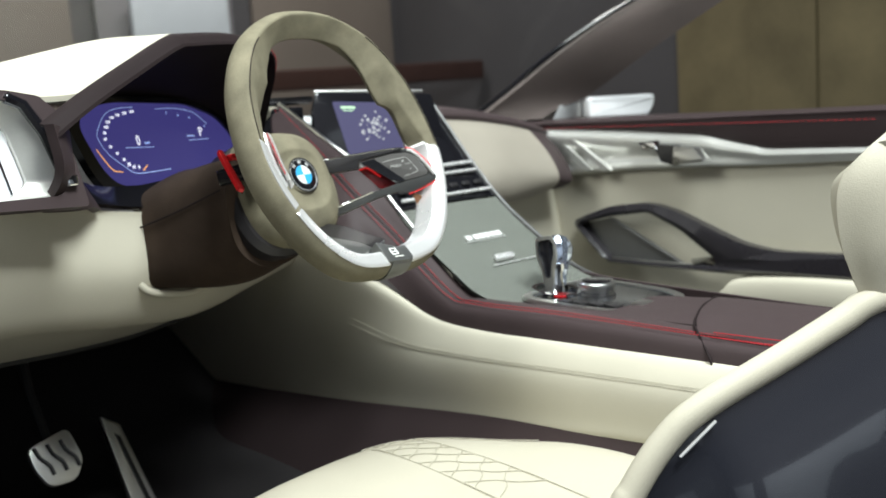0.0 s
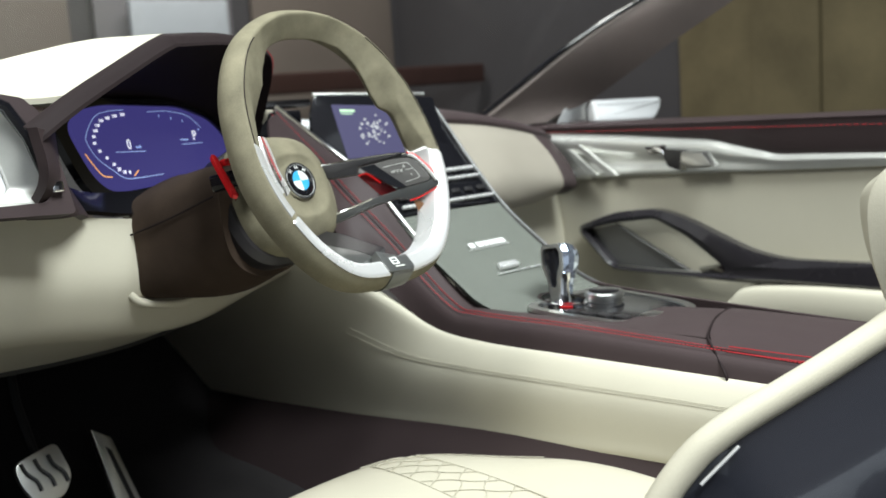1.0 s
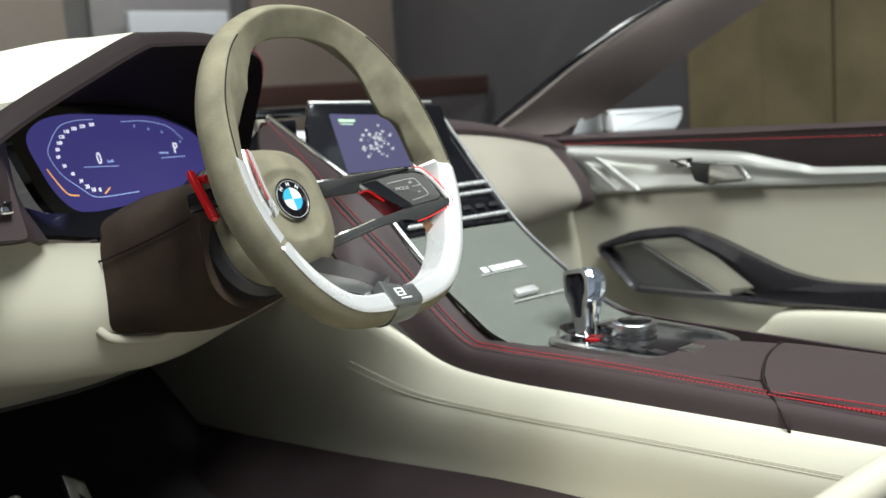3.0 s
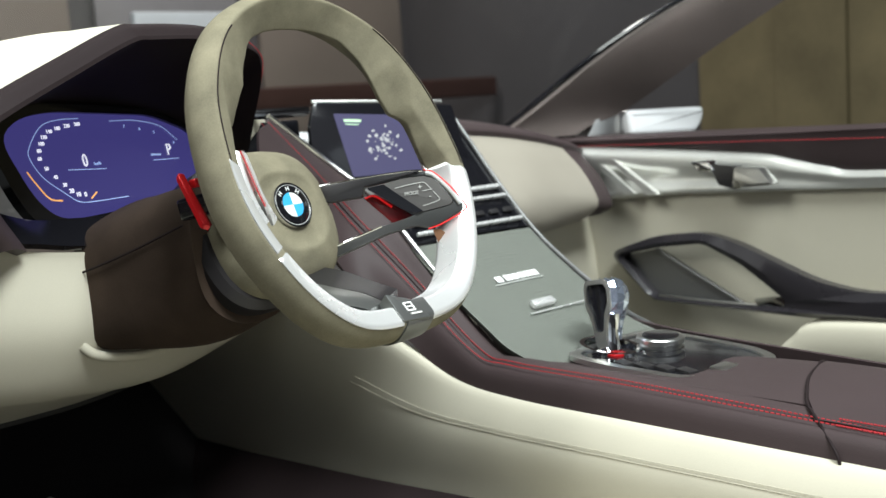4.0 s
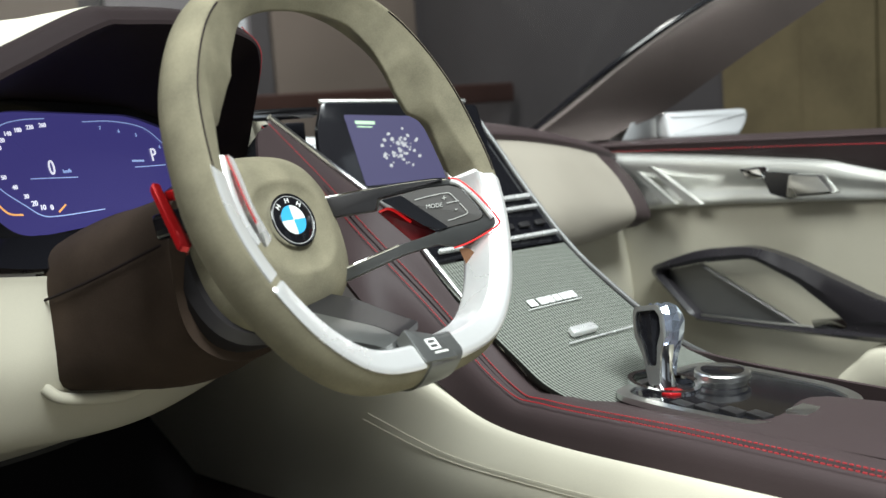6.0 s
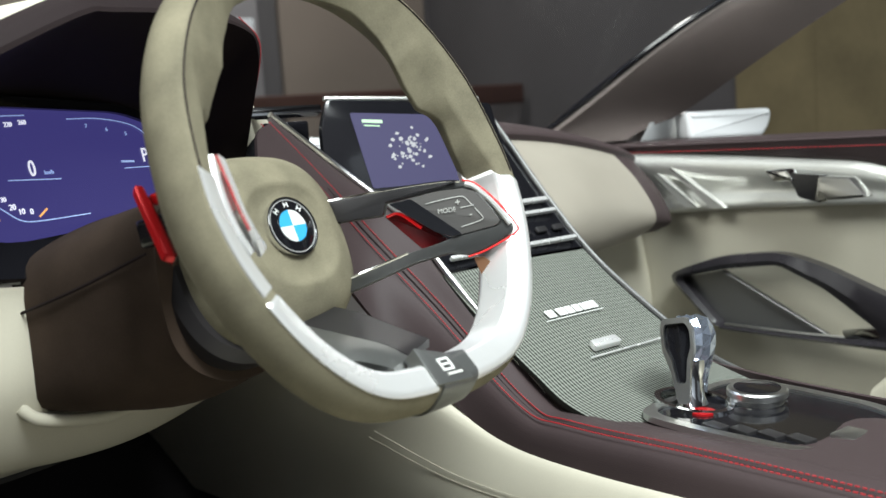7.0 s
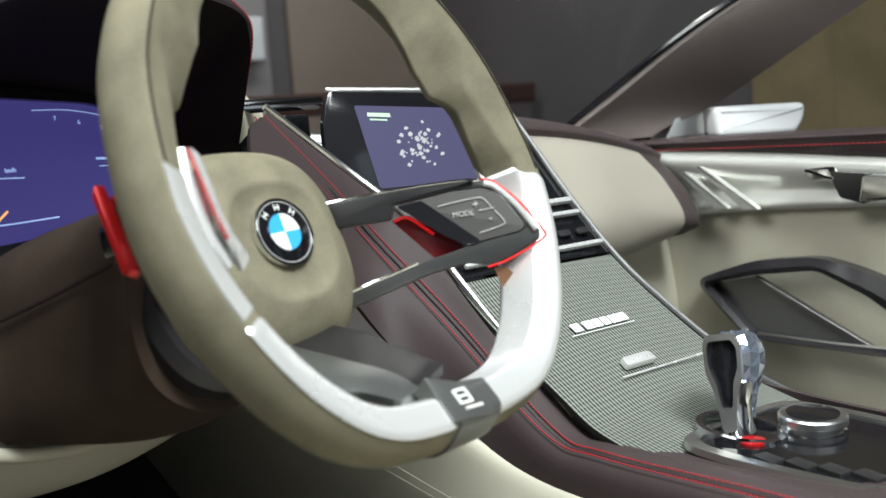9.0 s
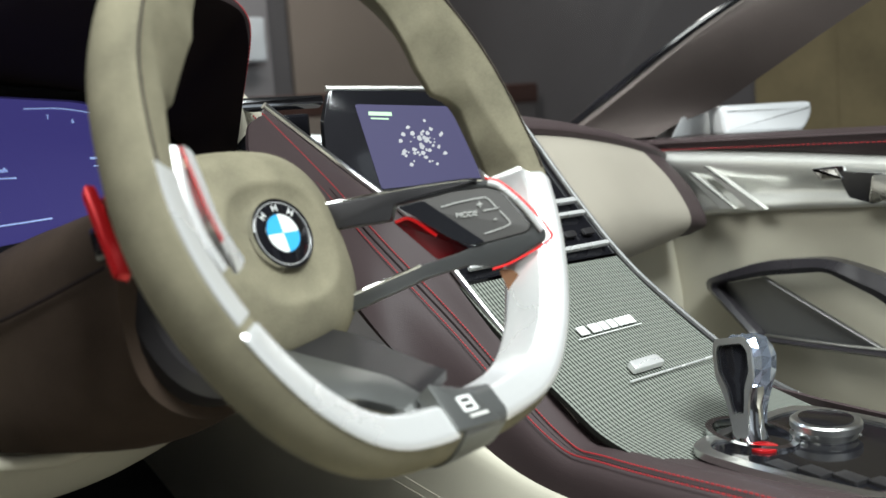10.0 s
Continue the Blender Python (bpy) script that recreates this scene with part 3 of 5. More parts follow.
part("bezel", ring([(x * 1.10 - 0.003, y * 1.22 - 0.002) for x, y in cl_out], [(x * 0.998, y * 0.998) for x, y in cl_out], 0.012, -0.008), GLOSS, cluster, "black bezel", m=CL)
CT = CL @ Matrix.Translation((0, 0, 0.0008))
text_part("0", 0.019, CT @ pose(-0.051, 0.001, 0), GLYPH, cl_screen, "digit", squash=0.8)
text_part("P", 0.019, CT @ pose(0.086, 0.004, 0), GLYPH, cl_screen, "letter", squash=0.9)
text_part("km/h", 0.005, CT @ pose(-0.034, -0.003, 0), GLYPHDIM, cl_screen, "small_text")
for i, (s, x, y) in enumerate((("0", -0.0625, -0.034), ("10", -0.0725, -0.033), ("20", -0.0805, -0.0285), ("30", -0.0875, -0.0215), ("40", -0.097, -0.0125), ("50", -0.106, -0.003), ("60", -0.1115, 0.0075), ("80", -0.1095, 0.0155), ("100", -0.1045, 0.0225),
                             ("120", -0.099, 0.029), ("140", -0.090, 0.0345), ("180", -0.078, 0.0372), ("220", -0.064, 0.0392), ("260", -0.049, 0.0405))):
    text_part(s, 0.0068 if i < 3 else 0.0056, CT @ pose(x, y, 0), GLYPH, cl_screen, "scale_number")
for s, x, y in (("7", 0.021, 0.035), ("6", 0.045, 0.031), ("5", 0.068, 0.026), ("4", 0.098, 0.012)):
    text_part(s, 0.005, CT @ pose(x, y, 0), GLYPHDIM, cl_screen, "scale_number")


def screen_line(pts, w, mat, name="screen_line", n=40):
    p = spline(pts, n)
    bm = sweep([(x, y, 0) for x, y in p], [(-w / 2, 0), (w / 2, 0), (w / 2, 0.0003), (-w / 2, 0.0003)])
    return part(name, bm, mat, cl_screen, m=CT, smooth=False)


screen_line([(-0.045, 0.0465), (-0.075, 0.046), (-0.100, 0.040), (-0.121, 0.020), (-0.124, 0.008), (-0.113, -0.012), (-0.09, -0.030), (-0.075, -0.040), (-0.055, -0.0425), (0.0, -0.0425)], 0.0009, GLYPHDIM)
screen_line([(0.0, 0.042), (0.04, 0.041), (0.08, 0.033), (0.105, 0.015)], 0.0009, GLYPHDIM)
screen_line([(-0.078, -0.0065), (-0.023, -0.0095)], 0.0009, GLYPHDIM)
screen_line([(0.055, -0.006), (0.10, -0.007)], 0.0009, GLYPHDIM)
screen_line([(0.053, 0.0005), (0.070, -0.0005)], 0.002, GLYPHDIM)
screen_line([(-0.132, -0.004), (-0.125, -0.016), (-0.112, -0.033), (-0.096, -0.037)], 0.0016, AMBER)
screen_line([(-0.056, -0.039), (-0.046, -0.033)], 0.0016, AMBER)

# ---------- dashboard ----------
dash = thing("dashboard", "cream and plum leather dashboard with dark instrument hood", "dashboard")
LIP = [(-0.690, -0.035, 0.878), (-0.636, -0.006, 0.907), (-0.562, 0.039, 0.940), (-0.487, 0.082, 0.972), (-0.455, 0.100, 0.977), (-0.373, 0.135, 0.979), (-0.310, 0.163, 0.968), (-0.292, 0.180, 0.946), (-0.275, 0.235, 0.90), (-0.262, 0.290, 0.855)]
BACK = [(-0.66, 0.11, 0.868), (-0.605, 0.16, 0.905), (-0.56, 0.195, 0.919), (-0.53, 0.21, 0.921), (-0.47, 0.24, 0.918), (-0.40, 0.27, 0.908), (-0.345, 0.295, 0.888), (-0.32, 0.305, 0.868), (-0.305, 0.31, 0.85), (-0.30, 0.315, 0.81)]
part("instrument_hood", loft([LIP, between(LIP, BACK, 0.5, 0.0, 0.004), BACK], 70, 16, 0.004), DARK, dash, "dark leather instrument hood")
LIPF = [(x - 0.008, y + 0.018, z + 0.0135) for x, y, z in LIP[:7]] + [(-0.284, 0.192, 0.956), (-0.266, 0.25, 0.905), (-0.252, 0.305, 0.858)]
part("hood_rim", loft([LIP, between(LIP, LIPF, 0.5, 0.0, 0.003), LIPF], 70, 8, 0.003), DARK, dash, "dark leather hood rim")
stitches([tuple(np.array(p) * 0.5 + np.array(q) * 0.5 + np.array((0, -0.002, 0.004))) for p, q in zip(LIP[6:], LIPF[6:])], 50, THREAD, dash)
TOPB = [(-0.90, 0.28, 0.918), (-0.76, 0.31, 0.946), (-0.63, 0.33, 0.972), (-0.54, 0.34, 0.988), (-0.47, 0.35, 0.995), (-0.40, 0.36, 0.994), (-0.34, 0.37, 0.985), (-0.27, 0.40, 0.95), (-0.20, 0.42, 0.91), (-0.15, 0.44, 0.88)]
TOPC = [(-0.95, 0.55, 0.90), (-0.76, 0.62, 0.92), (-0.63, 0.66, 0.93), (-0.54, 0.68, 0.93), (-0.47, 0.7, 0.93), (-0.40, 0.71, 0.92), (-0.34, 0.72, 0.91), (-0.27, 0.73, 0.90), (-0.2, 0.74, 0.88), (-0.15, 0.75, 0.86)]
TOPA = [(-0.775, 0.03, 0.925)] + LIPF[1:]
part("dash_top", loft([TOPA, between(TOPA, TOPB, 0.45, 0, 0.003), TOPB, TOPC], 60, 24, 0.006), CREAM, dash, "cream leather dash top")
# knee panel under the cluster
KT = [(-0.90, 0.03, 0.835), (-0.724, 0.065, 0.805), (-0.539, 0.134, 0.771), (-0.42, 0.18, 0.76), (-0.30, 0.24, 0.745), (-0.22, 0.30, 0.72)]
KB = [(-0.90, 0.01, 0.670), (-0.746, 0.057, 0.662), (-0.598, 0.112, 0.635), (-0.48, 0.156, 0.624), (-0.346, 0.215, 0.640), (-0.23, 0.27, 0.655)]
KU = [(-0.90, 0.16, 0.60), (-0.746, 0.22, 0.60), (-0.598, 0.28, 0.585), (-0.48, 0.32, 0.58), (-0.346, 0.38, 0.585), (-0.25, 0.45, 0.59)]
part("knee_panel", loft([between(KT, KB, 0, 0, 0.0), between(KT, KB, 0.1, 0, 0), [(x + 0.006, y - 0.004, z) for x, y, z in between(KT, KB, 0.5)], [(x + 0.016, y + 0.018, z + 0.004) for x, y, z in between(KT, KB, 0.85)], [(x + 0.040, y + 0.050, z - 0.008) for x, y, z in KB], [(x + 0.045, y + 0.075, z - 0.012) for x, y, z in KB], KU], 50, 30, 0.004), CREAM, dash, "cream leather knee panel")
part("cluster_shelf", loft([[(-0.69, 0.05, 0.80), (-0.60, 0.10, 0.785), (-0.539, 0.132, 0.773), (-0.42, 0.18, 0.762), (-0.28, 0.26, 0.745)], [(-0.66, 0.10, 0.835), (-0.59, 0.14, 0.805), (-0.53, 0.17, 0.798), (-0.42, 0.22, 0.79), (-0.30, 0.29, 0.79)]], 24, 8, 0.006), GLOSS, dash, "dark shelf under the cluster")
part("under_dash", loft([KU, [(x, 1.0, z + 0.05) for x, y, z in KU]], 20, 8, 0.01), PLASTIC, dash, "dark underside")
# plum side cheek between hood and outer vent
part("side_cheek", loft([[(-0.70, -0.035, 0.890), (-0.678, -0.005, 0.885), (-0.655, 0.05, 0.885)], [(-0.69, -0.02, 0.84), (-0.662, 0.02, 0.83), (-0.640, 0.08, 0.83)], [(-0.695, 0.03, 0.803), (-0.645, 0.055, 0.795), (-0.61, 0.10, 0.780)]], 12, 16, 0.01), PLUM, dash, "plum leather cheek")
# passenger side
DT = [(0.12, 0.345, 0.858), (0.25, 0.38, 0.846), (0.40, 0.43, 0.825), (0.545, 0.48, 0.797), (0.57, 0.50, 0.79)]
part("passenger_top", loft([[(x, y + 0.28, z + 0.035) for x, y, z in DT], [(x, y + 0.06, z + 0.016) for x, y, z in DT], [(x, y, z) for x, y, z in DT], [(x, y - 0.003, z - 0.012) for x, y, z in DT]], 30, 16, 0.005), PLUM, dash, "plum leather passenger dash top")
part("passenger_bolster", loft([[(0.12, 0.344, 0.846), (0.25, 0.379, 0.834), (0.38, 0.422, 0.817), (0.475, 0.454, 0.800)], [(0.12, 0.30, 0.80), (0.25, 0.335, 0.80), (0.38, 0.378, 0.778), (0.475, 0.404, 0.756)], [(0.12, 0.235, 0.735), (0.25, 0.285, 0.735), (0.38, 0.333, 0.718), (0.470, 0.366, 0.703)], [(0.12, 0.25, 0.69), (0.25, 0.30, 0.68), (0.38, 0.353, 0.676), (0.465, 0.388, 0.675)], [(0.12, 0.34, 0.67), (0.25, 0.38, 0.66), (0.38, 0.424, 0.656), (0.465, 0.45, 0.655)]], 30, 30, 0.006), GREIGE, dash, "greige leather passenger bolster")
part("bolster_end", loft([[(0.475, 0.454, 0.800), (0.545, 0.479, 0.787), (0.552, 0.50, 0.787), (0.56, 0.54, 0.785)], [(0.475, 0.404, 0.756), (0.545, 0.428, 0.742), (0.56, 0.46, 0.74), (0.565, 0.54, 0.74)], [(0.470, 0.366, 0.703), (0.535, 0.390, 0.690), (0.552, 0.43, 0.69), (0.56, 0.54, 0.69)], [(0.465, 0.388, 0.675), (0.527, 0.412, 0.672), (0.54, 0.45, 0.67), (0.55, 0.54, 0.67)]], 16, 16, 0.006), PLUM, dash, "plum leather bolster end")
part("passenger_knee", loft([[(0.12, 0.36, 0.67), (0.30, 0.42, 0.665), (0.60, 0.52, 0.66)], [(0.12, 0.40, 0.5), (0.30, 0.44, 0.5), (0.62, 0.52, 0.5)], [(0.12, 0.6, 0.3), (0.30, 0.6, 0.3), (0.62, 0.6, 0.3)]], 16, 16, 0.01), CREAM, dash, "cream leather passenger knee panel")

# outer vent by the driver's door
vent = thing("outer_air_vent", "polygonal satin metal air vent in a plum frame", "air vent")
VM = frame_of((-0.735, 0.005, 0.862), (0.97, 0.18, -0.03), (0.02, 0.2, 1))
v_out = rounded([(-0.10, 0.072), (0.0135, 0.0653), (0.0497, 0.0585), (0.0684, 0.0393), (0.0769, -0.0146), (0.083, -0.0645), (-0.10, -0.058)], 0.006)
v_mid = rounded([(-0.09, 0.060), (0.0113, 0.0551), (0.0338, 0.0435), (0.0540, 0.0025), (0.0675, -0.0359), (0.0520, -0.0500), (-0.09, -0.050)], 0.006)
v_in = rounded([(-0.08, 0.040), (0.0060, 0.0380), (0.0182, 0.0289), (0.0250, 0.000), (0.0310, -0.0297), (0.0110, -0.0440), (-0.08, -0.045)], 0.006)
part("frame", ring(v_out, v_mid, 0.022, -0.010), PLUM, vent, "plum leather frame", m=VM)
chamfer = [[(x, y, z) for x, y in o] for o, z in ((v_mid, 0.008), (v_mid, 0.006), (v_in, -0.014), (v_in, -0.020))]
part("metal_ring", grid_mesh(chamfer, wrap_u=True), DOORMETAL, vent, "chamfered satin metal ring", m=VM)
# white paint stands in for the bright reflection in the chrome duct
part("duct", slab(v_in, 0.003, z0=-0.024), PAINT, vent, "shiny duct", m=VM)
for x0, x1 in ((-0.02, -0.008), (0.0, 0.014)):
    part("vane", slab([(x0 - 0.002, 0.036), (x0 + 0.001, 0.036), (x1 + 0.001, -0.040), (x1 - 0.002, -0.040)], 0.003, z0=-0.021), CHROME, vent, "chrome vane", m=VM)
part("thumb_slide", box(0.014, 0.012, 0.014, 0.003), CHROME, vent, "chrome slide", m=VM @ pose(0.064, -0.036, 0.014))
part("slide_track", sweep([tuple(VM @ Vector((x, y, 0.011))) for x, y in ((0.012, 0.058), (0.029, 0.050), (0.0476, 0.018), (0.0610, -0.030))], circle(0.0065, 8)), GLOSS, vent, "black slide track")
part("chrome_line", sweep([tuple(VM @ Vector((x, y, 0.0135))) for x, y in ((0.010, 0.060), (0.031, 0.0515), (0.0500, 0.0185), (0.0630, -0.030))], circle(0.0018, 6)), CHROME, vent, "chrome line")

# ---------- steering column and wheel ----------
YAW, RAKE = radians(13.3), radians(22.2)
NW = Vector((math.sin(YAW) * math.cos(RAKE), -math.cos(YAW) * math.cos(RAKE), math.sin(RAKE)))
UW = Vector((math.cos(YAW), math.sin(YAW), 0))
VW = NW.cross(UW)
WH = Matrix.Translation((-0.355, -0.067, 0.841)) @ Matrix((UW, VW, NW)).transposed().to_4x4()
column = thing("steering_column", "brown suede steering column shroud with side seam", "steering column")
c0 = [(-0.335, 0.30, 0.705), (-0.40, 0.26, 0.675), (-0.50, 0.19, 0.664), (-0.549, 0.15, 0.675), (-0.546, 0.145, 0.74), (-0.535, 0.15, 0.782), (-0.48, 0.18, 0.805), (-0.40, 0.25, 0.81), (-0.33, 0.30, 0.79), (-0.31, 0.31, 0.74)]
c1 = [(-0.345, 0.13, 0.70), (-0.40, 0.11, 0.666), (-0.46, 0.09, 0.664), (-0.507, 0.08, 0.688), (-0.516, 0.075, 0.745), (-0.508, 0.08, 0.80), (-0.455, 0.11, 0.822), (-0.39, 0.14, 0.812), (-0.335, 0.15, 0.78), (-0.325, 0.15, 0.74)]
c2 = [(-0.345, 0.045, 0.715), (-0.39, 0.035, 0.690), (-0.435, 0.03, 0.688), (-0.470, 0.025, 0.715), (-0.480, 0.025, 0.765), (-0.472, 0.03, 0.822), (-0.435, 0.04, 0.836), (-0.38, 0.055, 0.826), (-0.33, 0.06, 0.80), (-0.325, 0.055, 0.76)]
c3 = [tuple(Vector(p) + NW * 0.012) for p in c2]
rows = [spline(c, 48, True) for c in (c0, c1, c2, c3)]
g = [[tuple(p) for p in spline([r[j] for r in rows], 20)] for j in range(48)]
g = [[g[j][i] for j in range(48)] for i in range(20)]
part("shroud", grid_mesh(g, wrap_u=True, cap=True), SUEDE_BROWN, column)
part("seam", sweep(spline([(-0.5478, 0.142, 0.747), (-0.5185, 0.073, 0.770), (-0.4815, 0.022, 0.795)], 16), circle(0.0013, 6)), DARK, column, "dark side seam")
part("collar", grid_mesh([[tuple(WH @ Vector((x * f - 0.020, y * f - 0.018, z))) for x, y in circle(0.073, 40, 0.079, 2.6)] for f, z in ((0.90, -0.185), (1.0, -0.160), (0.99, -0.130), (0.90, -0.122))], wrap_u=True, cap=True), COLLAR, column, "dark satin collar")
PAD = frame_of((-0.5015, -0.0465, 0.823), (0.98, 0.04, -0.15), (0.07, 0.75, 0.655))
paddle = part("paddle", slab(rounded([(-0.0035, -0.034), (0.0040, -0.036), (0.0030, 0.031), (-0.0030, 0.032), (-0.0042, 0.026)], 0.002), 0.005, 0.0015, z0=-0.002), RED, column, "red shift paddle", m=PAD)
part("paddle_face", slab(rounded([(0.0036, -0.036), (0.0085, -0.030), (0.0055, 0.024), (0.0026, 0.031)], 0.0015), 0.005, 0.001, z0=-0.005), DEEPRED, paddle, "darker red paddle flank", m=PAD)
part("paddle_tab", box(0.022, 0.008, 0.010, 0.002), RED, column, "red paddle tab", m=frame_of((-0.483, -0.030, 0.836), (0.9, 0.25, 0.0), (-0.15, 0.15, 1)))
part("paddle_arm", box(0.05, 0.02, 0.05, 0.004), GLOSS, column, "black paddle arm", m=frame_of((-0.462, -0.012, 0.815), (0.9, 0.35, 0.0), (-0.15, 0.15, 1)))
part("opening_rim", sweep(spline([(-0.553, 0.128, 0.680), (-0.538, 0.128, 0.667), (-0.505, 0.136, 0.658), (-0.476, 0.145, 0.654), (-0.43, 0.165, 0.657), (-0.40, 0.176, 0.667), (-0.385, 0.187, 0.680)], 40), circle(0.0055, 10)), CREAM, column, "cream rolled rim of the opening")

wheel = thing("steering_wheel", "taupe suede flat-bottomed steering wheel with satin metal lower rim", "steering wheel")
half = [(0.0, 0.176), (0.056, 0.1675), (0.111, 0.134), (0.148, 0.0762), (0.162, 0.0117), (0.161, -0.039), (0.144, -0.090), (0.112, -0.138), (0.068, -0.1675)]
outer = half + [(0.0, -0.174)] + [(-x, y) for x, y in half[:0:-1]]
N = 240
ro = spline(outer, N, True)
ROUND = np.vstack([ro, ro[:1]])
ARC = np.concatenate([[0], np.cumsum(np.hypot(*np.diff(ROUND, axis=0).T))])
LENGTH = ARC[-1]


def arc_at(u, v):
    """How far along the rim, from the top over the passenger's side, the place nearest to u, v lies."""
    return ARC[int(np.argmin(np.hypot(ro[:, 0] - u, ro[:, 1] - v)))]


def rim_frame(s):
    """The rim's outer edge and its outward direction at the length s."""
    s = s % LENGTH
    p = np.array([np.interp(s, ARC, ROUND[:, k]) for k in (0, 1)])
    a, b = (s - 0.004) % LENGTH, (s + 0.004) % LENGTH
    t = np.array([np.interp(b, ARC, ROUND[:, k]) - np.interp(a, ARC, ROUND[:, k]) for k in (0, 1)])
    nrm = np.array((-t[1], t[0])) / np.hypot(*t)
    return p, (nrm if np.dot(nrm, p) > 0 else -nrm)


def rim_section(v):
    """The rim's section at the height v: distance in from the outer edge, and depth towards the driver.
    Above the spokes the inner ridge widens into a thumb rest that ends in a notch."""
    h = [-0.174, -0.09, -0.01, 0.015, 0.042, 0.052, 0.066, 0.092, 0.113, 0.145, 0.160, 0.176]
    eo = np.interp(v, h, [0.033, 0.031, 0.031, 0.0370, 0.037, 0.040, 0.050, 0.0525, 0.0525, 0.0437, 0.0355, 0.0355])
    ez = np.interp(v, h, [-0.014, -0.014, -0.014, -0.009, -0.006, -0.008, -0.011, -0.007, -0.001, 0.001, 0.000, -0.003])
    mo = np.interp(v, h, [0.029, 0.027, 0.026, 0.029, 0.0325, 0.033, 0.030, 0.0200, 0.0230, 0.0230, 0.0220, 0.0220])
    mz = np.interp(v, h, [0.0130, 0.0135, 0.0135, 0.010, 0.0085, 0.0085, 0.010, 0.0172, 0.0150, 0.0140, 0.0108, 0.0108])
    pts = [(0.0, -0.006), (0.0022, 0.009), (0.0118, 0.0208), (mo, mz), (eo, ez), (eo - 0.007, ez - 0.0085), (0.021, -0.0255), (0.007, -0.0215)]
    out = []
    for k, (p, r) in enumerate(zip(pts, (0.008, 0.008, 0.0038, 0.003, 0.0022, 0.004, 0.008, 0.008))):
        a, b = Vector(pts[k - 1]), Vector(pts[(k + 1) % 8])
        p = Vector(p)
        i = p + (a - p).normalized() * min(r, (a - p).length * 0.45)
        j = p + (b - p).normalized() * min(r, (b - p).length * 0.45)
        for q in (0, 0.25, 0.5, 0.75, 1):
            out.append(tuple(i * (1 - q) ** 2 + p * 2 * q * (1 - q) + j * q * q))
    return out


def rim_point(s, k, lift=0.0):
    p, nrm = rim_frame(s)
    sec = rim_section(p[1])
    n = len(sec)
    a, b = sec[(k - 1) % n], sec[(k + 1) % n]
    t = Vector((b[0] - a[0], b[1] - a[1])).normalized()
    off, z = sec[k % n][0] - t.y * lift, sec[k % n][1] + t.x * lift
    return (p[0] - nrm[0] * off, p[1] - nrm[1] * off, z)


def rim_strip(name, s0, s1, k0, k1, mat, label, lift=0.0011, slant0=0.0, slant1=0.0, count=60):
    """A skin of metal over the rim's points k0 to k1, from s0 to s1, its edges sunk into the rim."""
    g = []
    for i in range(count + 1):
        f = i / count
        row = []
        for k in range(k0, k1 + 1):
            c = (k - k0) / (k1 - k0)
            s = (s0 + slant0 * c) * (1 - f) + (s1 + slant1 * c) * f
            edge = k in (k0, k1) or i in (0, count)
            row.append(rim_point(s, k, -0.0012 if edge else lift))
        g.append(row)
    return part(name, grid_mesh(g), mat, wheel, label, m=WH)


part("rim", grid_mesh([[rim_point(LENGTH * i / N, k) for k in range(40)] for i in range(N)], wrap_u=True, wrap_v=True), SUEDE, wheel, "taupe suede rim", m=WH)
S_BOTTOM = arc_at(0.0, -0.174)
S_CAP = arc_at(0.161, -0.034)
S_JOINT = arc_at(-0.148, -0.085)
S_GRIP = arc_at(-0.162, 0.012)
rim_strip("lower_inlay", S_CAP, S_BOTTOM - 0.012, 9, 28, INLAY, "satin aluminium inlay of the lower rim", slant0=-0.036, slant1=-0.006, count=70)
rim_strip("lower_inlay", S_BOTTOM + 0.022, S_JOINT, 10, 27, INLAY, "satin aluminium inlay of the lower rim", slant1=-0.004, count=50)
rim_strip("upper_inlay", S_JOINT + 0.0008, S_GRIP, 11, 25, INLAY, "satin grey inlay beside the thumb grip", lift=0.0010, slant1=-0.012, count=44)
for sgn in (1, -1):
    sa, sb = arc_at(sgn * 0.1, 0.145), arc_at(sgn * 0.161, -0.02)
    part("rim_seam", sweep([rim_point(sa + (sb - sa) * i / 50, 13, 0.0002) for i in range(51)], circle(0.0007, 6)), DARK, wheel, "dark sewn seam", m=WH)
clip = part("clip", grid_mesh([[rim_point(S_BOTTOM - 0.014 + 0.038 * i / 10 - 0.012 * step_in, k, 0.0020) for k in range(40) for step_in in (max(0.0, 1 - abs(k - 22) / 14),)] for i in range(11)], wrap_u=True, cap=True), SMOKE_L, wheel, "smoked metal clip", m=WH)

hub_profile = [(0.058, -0.165), (0.077, -0.150), (0.0785, -0.128), (0.0755, -0.112), (0.070, -0.1005), (0.060, -0.0905), (0.050, -0.0845), (0.043, -0.0812), (0.0405, -0.0808), (0.038, -0.0818), (0.034, -0.0840), (0.026, -0.0850), (0.001, -0.0852)]
part("hub", revolve(hub_profile, 72, 2.7), SUEDE, wheel, "taupe suede hub", m=WH @ pose(-0.003, -0.0135, 0))
EM = WH @ pose(-0.0015, -0.0085, -0.0845)
emblem = part("emblem", revolve([(0.0228, 0.0), (0.0228, 0.003), (0.0215, 0.004), (0.001, 0.004)], 40), GLOSS, wheel, "round black emblem with blue and white quarters", m=EM)
part("emblem_ring", ring(circle(0.0236, 40), circle(0.0226, 40), 0.0044), CHROME, emblem, m=EM)
part("emblem_ring", ring(circle(0.0214, 40), circle(0.0208, 40), 0.0043), INLAY, emblem, m=EM)
part("emblem_ring", ring(circle(0.0136, 40), circle(0.0129, 40), 0.0046), CHROME, emblem, m=EM)
